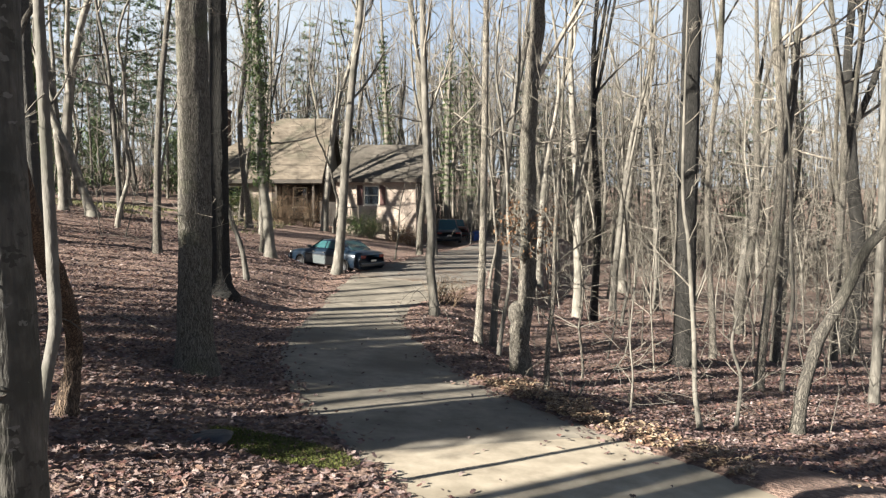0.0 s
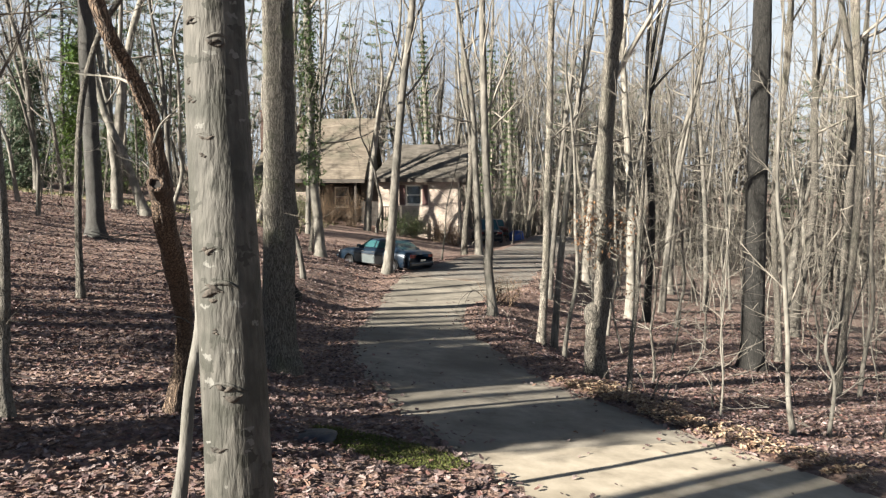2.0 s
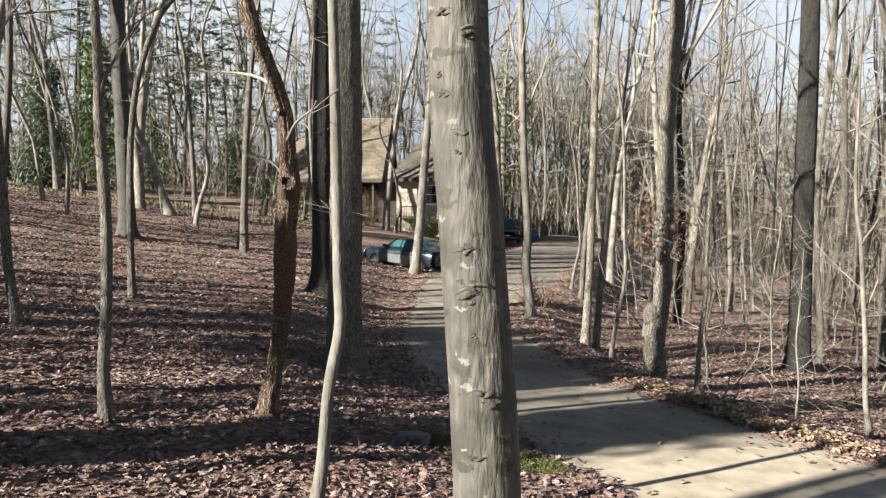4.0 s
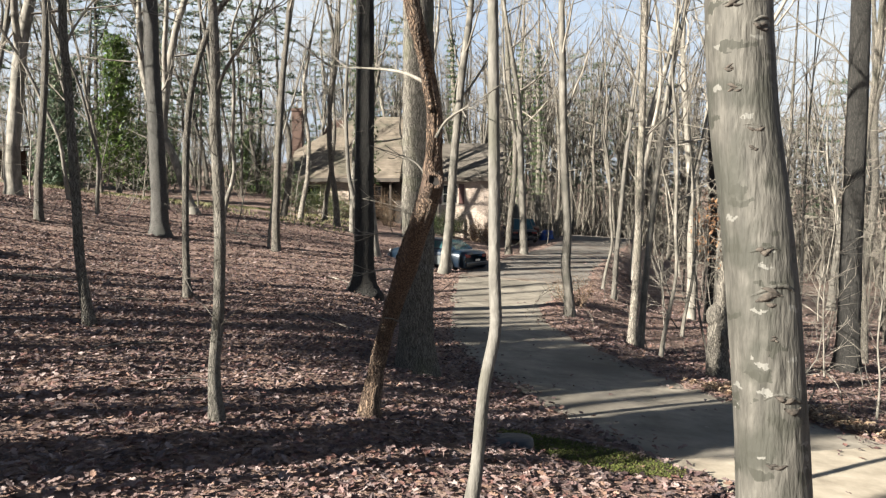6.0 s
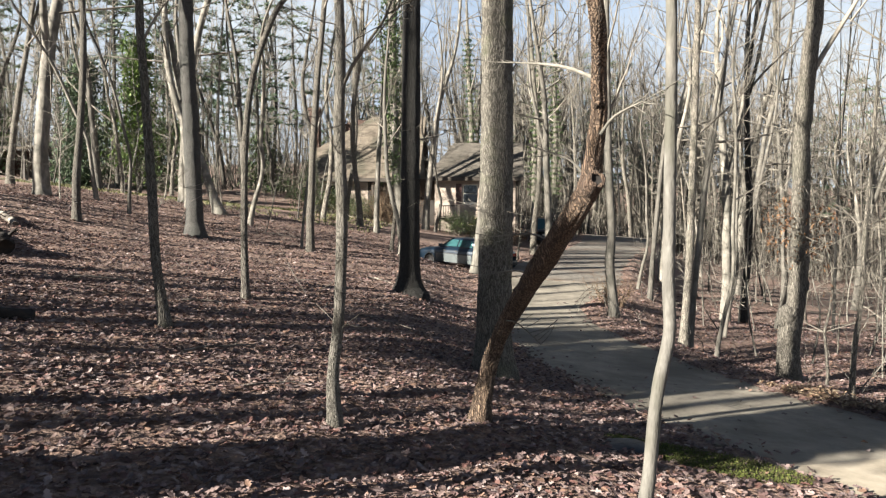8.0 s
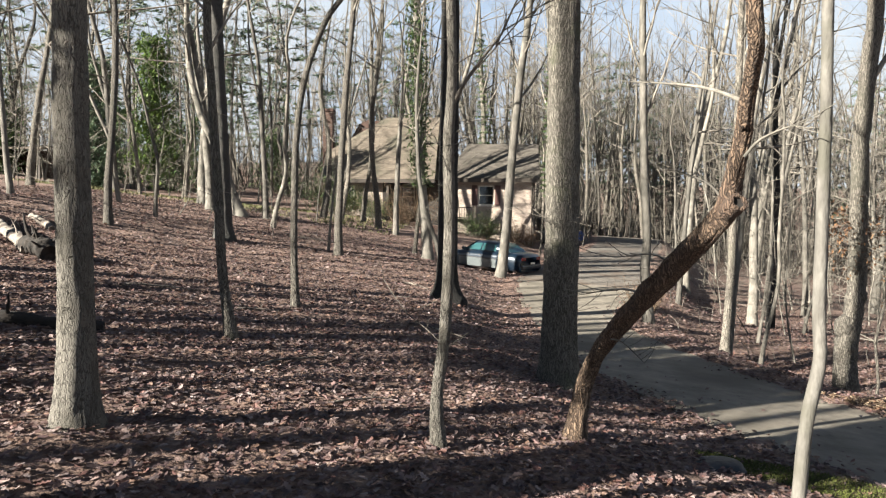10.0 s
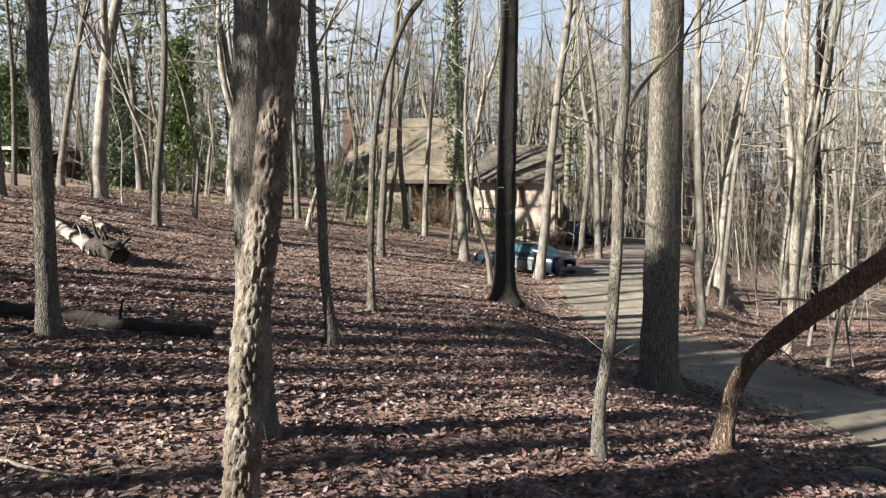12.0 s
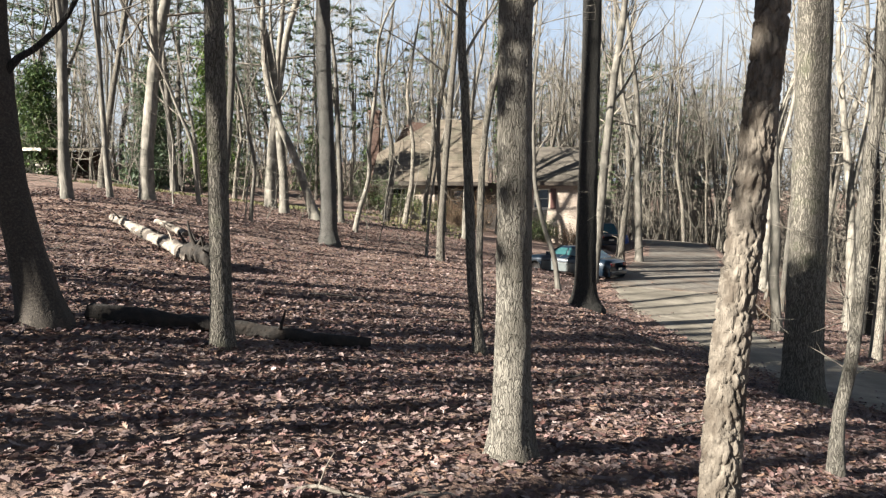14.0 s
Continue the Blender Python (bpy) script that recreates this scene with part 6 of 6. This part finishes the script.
def shrub(x, y, label, width, height, stems, leaves, mat, seed, size=0.09):
    rng = random.Random(seed)
    t = thing("shrub", label, "shrub", pose(x, y, ground_z(x, y)), "shrubs by the house")
    s, g = Shape(), Shape()
    for k in range(stems):
        a = rng.uniform(0, 6.28)
        tip = branch(s, rng, (rng.uniform(-0.3, 0.3) * width, rng.uniform(-0.3, 0.3) * width, -0.1), a, rng.uniform(0.5, 1.45), height * rng.uniform(0.7, 1.15), 0.014, 3, 6)
        for q in tip[2:]:
            end = branch(s, rng, q, rng.uniform(0, 6.28), rng.uniform(-0.2, 1.1), height * 0.3, 0.007, 3, 4)
            if leaves:
                leaf_cards(g, rng, end[-1], 0.12 * width, leaves, size)
                leaf_cards(g, rng, end[1], 0.12 * width, leaves // 2, size)
    part("stem", s, M_BRUSH if leaves < 4 else M_TWIG, t, "thin woody stems", kind="stuff")
    if leaves:
        part("foliage", g, mat, t, "small leaves", kind="stuff")
    return t


shrub(-13.6, 46.8, "dense green evergreen shrub against the house wall", 1.5, 1.7, 26, 12, M_SHRUB, 1, 0.14)
shrub(-15.2, 46.2, "dark evergreen shrub at the house corner", 1.4, 2.2, 26, 12, M_IVY, 2, 0.14)
shrub(-11.6, 45.8, "green and yellow foundation shrub", 1.2, 1.3, 22, 9, M_SHRUB, 3, 0.12)
shrub(-10.0, 45.2, "tangled brown twiggy shrub by the porch", 1.6, 2.2, 70, 2, M_DRYLEAF, 4, 0.07)
shrub(-8.6, 45.6, "tangled brown twiggy shrub by the porch", 1.4, 2.0, 60, 2, M_DRYLEAF, 5, 0.07)
shrub(-5.6, 44.4, "dark green shrub below the garage wall", 1.1, 1.2, 24, 10, M_IVY, 6, 0.11)
shrub(-4.4, 44.9, "dark green shrub below the garage wall", 1.3, 1.4, 26, 10, M_SHRUB, 7, 0.11)
shrub(-3.0, 45.4, "low brown shrub below the garage wall", 1.2, 1.3, 50, 3, M_DRYLEAF, 8, 0.08)
shrub(-2.0, 45.3, "low brown shrub below the garage wall", 1.0, 1.2, 44, 3, M_DRYLEAF, 18, 0.08)
shrub(0.1, 23.5, "reddish twiggy shrub on the drive bank", 1.1, 0.9, 40, 2, M_DRYLEAF, 9, 0.05)


def evergreen(x, y, h, w, seed, label, foliage=M_IVY, low=0.12, count=150):
    rng = random.Random(seed)
    t = thing("evergreen_tree", label, "tree", pose(x, y, ground_z(x, y)), "evergreens")
    path = curve([(0, 0, -0.3)] + upright(h, 0.15, seed), 16)
    s, g = Shape(), Shape()
    s.tube(path, np.linspace(0.16, 0.03, 16), 8)
    for k in range(count):
        f = low + (0.99 - low) * k / count
        p = path[min(14, int(f * 15))]
        limb = branch(s, rng, p, rng.uniform(0, 6.28), rng.uniform(-0.2, 0.6), w * (1.15 - f) * rng.uniform(0.5, 1.1) + 0.3, 0.02, 3, 4)
        for q in limb[1:]:
            leaf_cards(g, rng, q, 0.3, 12, 0.32)
    part("trunk", s, M_WOODS, t)
    part("foliage", g, foliage, t, "glossy green leaves", kind="stuff")


evergreen(-24.3, 42, 9.5, 1.3, 1, "ivy-green evergreen column among bare trees", M_HOLLY, 0.3, 110)
evergreen(-29.0, 44, 8.0, 1.8, 2, "dark evergreen tree standing in the woods", M_NEEDLE)
evergreen(-37.0, 46, 7.0, 2.4, 4, "dark evergreen tree standing in the woods")
for k, (x, y, h, w) in enumerate(((-27.5, 52, 5.0, 2.4), (-33.0, 55, 6.0, 2.6), (-40.5, 53, 5.5, 2.6), (-22.0, 60, 5.0, 2.4), (-45.0, 58, 6.5, 2.8), (-30.0, 63, 6.0, 2.6), (-18.5, 66, 5.0, 2.4))):
    evergreen(x, y, h, w, 40 + k, "dark broad evergreen bush deep in the woods", M_IVY, 0.05, 62)


# ---- fallen wood, stones ----
def log(name, label, a, b, r0, r1, mat, seed, bow=0.05, stubs=0):
    rng = random.Random(seed)
    a3, b3 = np.array([*a, ground_z(*a) + r0 * 0.7]), np.array([*b, ground_z(*b) + r1 * 0.7])
    mid = (a3 + b3) / 2
    mid[2] = ground_z(mid[0], mid[1]) + (r0 + r1) * 0.38 + bow
    t = thing(name, label, "fallen wood", Matrix.Translation(mid))
    n = 40 if r0 > 0.05 else 12
    pts = curve([a3 - mid, (a3 - mid) * 0.5 + (0, rng.uniform(-0.06, 0.06), bow * 0.6), (0, 0, 0), (b3 - mid) * 0.5 + (0, rng.uniform(-0.06, 0.06), bow * 0.5), b3 - mid], n)
    s = Shape()
    if r0 > 0.05:
        s.tube(pts, np.linspace(r0, r1, n), 16, relief=lambda an, p, r: np.array([[1 + 0.38 * noise.noise((math.cos(q) * 1.6, math.sin(q) * 1.6, k * 0.28 + seed)) + 0.22 * noise.noise((math.cos(q) * 5, math.sin(q) * 5, k * 1.1 + seed)) for q in an] for k in range(len(p))]))
    else:
        s.tube(pts, np.linspace(r0, r1, n), 6)
    part("stem", s, mat, t)
    for k in range(stubs):
        s = Shape()
        q = pts[int((k + 0.7) / (stubs + 0.6) * n)]
        branch(s, rng, q, rng.uniform(0, 6.28), rng.uniform(0.2, 1.0), rng.uniform(0.3, 0.8) if r0 > 0.05 else 0.25, r0 * 0.3, 5, 5)
        part("branch_stub", s, mat, t)
    return t


log("fallen_log", "bleached broken fallen log lying in leaves", (-18.4, 18.8), (-14.9, 15.3), 0.10, 0.15, M_DEADWOOD, 1, 0.06, 4)
log("fallen_log", "short bleached log lying among leaves", (-17.6, 19.6), (-16.4, 18.6), 0.08, 0.09, M_DEADWOOD, 2, 0.03, 2)
log("root_stump", "dark upturned broken root end of a log", (-15.0, 15.5), (-14.2, 14.9), 0.22, 0.2, M_ROT, 3, 0.08, 8)
log("rotting_log", "long dark rotting log half sunk in leaves", (-13.6, 8.9), (-10.3, 9.75), 0.125, 0.07, M_ROT, 4, 0.0, 2)
for k, (a, b, r) in enumerate((((-8.0, 9.2), (-7.3, 10.2), 0.016), ((-6.9, 7.9), (-6.2, 8.5), 0.014), ((-10.1, 4.9), (-9.5, 5.0), 0.018), ((-9.4, 5.05), (-9.0, 5.2), 0.014), ((-6.6, 14.2), (-5.2, 13.4), 0.02), ((-7.4, 21.0), (-6.6, 20.4), 0.03), ((2.0, 11.2), (3.0, 12.1), 0.015), ((3.2, 12.2), (2.4, 13.0), 0.012), ((-9.6, 12.8), (-8.9, 13.3), 0.02), ((-12.0, 13.5), (-10.8, 14.2), 0.025))):
    log("fallen_stick", "thin bleached stick lying on the leaves", a, b, r, r * 0.5, M_DEADWOOD, 20 + k, 0.03, 2)

t = thing("flat_stone", "flat stone beside a mossy patch, coloured dark blue for shade", "stone", pose(-2.62, 8.0, ground_z(-2.62, 8.0)))
bm = bmesh.new()
bmesh.ops.create_icosphere(bm, subdivisions=3, radius=1)
for v in bm.verts:
    q = v.co.copy()
    v.co = Vector((q.x * 0.26, q.y * 0.24, q.z * 0.05)) * (1 + 0.35 * noise.noise(q * 1.6)) + Vector((0, 0, 0.035))
s = Shape()
s.add([v.co[:] for v in bm.verts], [[v.index for v in f.verts] for f in bm.faces])
bm.free()
part("stone", s, M_STONE, t)


# small unseen evergreens on the sunny slope, added so their high crowns shade the drive
for k, (c, d, top, w, count) in enumerate(((-7.7, 14.0, 9.4, 1.5, 46), (-10.8, 13.2, 9.4, 1.8, 46), (-11.9, 14.4, 9.8, 2.2, 44), (-13.2, 15.4, 10.4, 2.2, 40), (-14.6, 14.2, 10.2, 2.0, 36))):
    x, y = c * 0.575 - d * 0.82, -c * 0.82 - d * 0.575
    evergreen(x, y, top - 0.4 - ground_z(x, y), w, 20 + k, "small unseen evergreen with a high dense crown, added to shade the drive", M_NEEDLE, 0.85, count)


# ---- leaves, moss ----
def lobed_leaf():
    """Half outlines of an oak leaf, along x."""
    xs = np.array([0.0, 0.22, 0.34, 0.52, 0.64, 0.82, 1.0])
    ws = np.array([0.03, 0.24, 0.13, 0.33, 0.17, 0.24, 0.0])
    return xs, ws


def litter():
    rng = np.random.default_rng(9)
    zones = [(-15.5, 6, -3, 4.4, 45, 0.10), (-15.5, 2.5, 4.4, 8.5, 320, 0.084), (-19, 9, 8.5, 13, 280, 0.085), (-24, 12, 13, 20, 165, 0.088), (-26, 16, 20, 36, 52, 0.11)]
    xs, ws = lobed_leaf()
    k = len(xs)
    V, F = [], []
    n0 = 0
    for x0, x1, y0, y1, dens, size in zones:
        n = int((x1 - x0) * (y1 - y0) * dens)
        x, y = rng.uniform(x0, x1, n), rng.uniform(y0, y1, n)
        d, dz = drive_at(x, y)
        keep = (d > 0.02) | (rng.random(n) < 0.006) | (rng.random(n) < 0.85 * np.exp(np.minimum(d, 0) / (0.10 + 0.12 * (np.sin(y * 2.3) > 0.3))))
        mossy = ((x + 1.85) / 0.9) ** 2 + ((y - 7.95 + 0.45 * (x + 1.85)) / 0.45) ** 2 < 1
        keep &= ~(mossy & (rng.random(n) < 0.9))
        x, y, d, dz = x[keep], y[keep], d[keep], dz[keep]
        n = len(x)
        z = np.where(d < 0, dz + 0.012, land(x, y)) + rng.uniform(0.0, 0.032, n) * (d > 0) + 0.012
        z += np.array([noise.noise((a * 0.9, b * 0.9, 0)) * 0.05 + noise.noise((a * 3.1, b * 3.1, 5)) * 0.022 for a, b in zip(x, y)]) * np.clip(d, 0, 1)
        sz = size * rng.uniform(0.6, 1.25, n)
        yaw, pit, rol, fold, curl = rng.uniform(0, 2 * np.pi, n), rng.normal(0, 0.25, n), rng.normal(0, 0.3, n), rng.uniform(-0.2, 0.7, n), rng.uniform(-0.5, 0.7, n)
        lx = np.tile(xs - 0.5, (n, 1)) * sz[:, None]
        mid = np.stack([lx, 0 * lx, curl[:, None] * (lx / sz[:, None]) ** 2 * sz[:, None]], -1)
        wl = ws * sz[:, None]
        left = mid + np.stack([0 * lx, wl, fold[:, None] * wl], -1)
        right = mid + np.stack([0 * lx, -wl, fold[:, None] * wl], -1)
        p = np.concatenate([mid[:, [0, 3, 6]], left[:, 1:6], right[:, 1:6]], 1)
        c, s_ = np.cos(rol), np.sin(rol)
        p = np.stack([p[..., 0], p[..., 1] * c[:, None] - p[..., 2] * s_[:, None], p[..., 1] * s_[:, None] + p[..., 2] * c[:, None]], -1)
        c, s_ = np.cos(pit), np.sin(pit)
        p = np.stack([p[..., 0] * c[:, None] + p[..., 2] * s_[:, None], p[..., 1], -p[..., 0] * s_[:, None] + p[..., 2] * c[:, None]], -1)
        c, s_ = np.cos(yaw), np.sin(yaw)
        p = np.stack([p[..., 0] * c[:, None] - p[..., 1] * s_[:, None], p[..., 0] * s_[:, None] + p[..., 1] * c[:, None], p[..., 2]], -1)
        p += np.stack([x, y, z], -1)[:, None]
        V.append(p.reshape(-1, 3))
        o = n0 + np.arange(n)[:, None] * 13
        if 4 < y0 < 8:
            F.extend(map(tuple, (o + np.array([[0, 1, 2, 7, 6, 5, 4, 3]])).tolist()))
            F.extend(map(tuple, (o + np.array([[0, 8, 9, 10, 11, 12, 2, 1]])).tolist()))
        else:
            F.extend(map(tuple, (o + np.array([[0, 1, 2, 5]])).tolist()))
            F.extend(map(tuple, (o + np.array([[0, 10, 2, 1]])).tolist()))
        n0 += n * 13
    me = bpy.data.meshes.new("leaf_litter")
    me.from_pydata(np.concatenate(V).tolist(), [], F)
    me.materials.append(M_LEAF)
    tagged(new("leaf_litter", me), "thick litter of curled brown and tan oak leaves", "leaves", kind="stuff")


def drift():
    """Dry leaves blown together along the low edge of the drive, coloured pale as if sunlit."""
    rng, s = random.Random(15), Shape()
    done = 0
    while done < 2300:
        k = rng.randrange(8, 78)
        p = EDGE_R[k] + ACROSS[k] * abs(rng.gauss(0, 0.5))
        if not 7.4 < p[1] < 12.5 or noise.noise((p[0] * 0.9, p[1] * 0.9, 4)) < -0.12:
            continue
        leaf_cards(s, rng, (p[0], p[1], ground_z(*p) + 0.05 + rng.uniform(0, 0.04)), 0.02, 1, 0.085, 0.55)
        done += 1
    tagged(part("leaf_drift", s, M_SUNLEAF, None, "drift of dry leaves along the drive edge, coloured pale for sunlight", kind="stuff"), category="leaves")


def moss():
    rng, s = random.Random(4), Shape()
    for _ in range(8500):
        a, r = rng.uniform(0, 6.28), math.sqrt(rng.random())
        x, y = -1.85 + 0.95 * r * math.cos(a), 7.95 + 0.42 * r * math.sin(a) - 0.45 * r * math.cos(a)
        z = ground_z(x, y) + 0.03
        leaf_cards(s, rng, (x, y, z - 0.005), 0.012, 1, 0.03)
    tagged(part("moss", s, M_MOSS, None, "bright green moss patch at the drive edge", kind="stuff"), category="moss")


def lawn():
    rng, s = random.Random(6), Shape()
    for _ in range(9000):
        x, y = rng.uniform(-30, -9.5), rng.uniform(36, 47)
        if rng.random() > 0.4 + 0.6 * noise.noise((x * 0.3, y * 0.3, 2)):
            continue
        z = ground_z(x, y)
        a, h = rng.uniform(0, 6.28), rng.uniform(0.06, 0.16)
        e = np.array([math.cos(a), math.sin(a), 0]) * 0.05
        p = np.array([x, y, z])
        s.add([p - e, p + e, p + (rng.uniform(-0.05, 0.05), rng.uniform(-0.05, 0.05), h)], [(0, 1, 2)])
    tagged(part("grass", s, M_GRASS, None, "thin winter grass by the house", kind="stuff"), category="grass")


litter()
drift()
moss()
lawn()
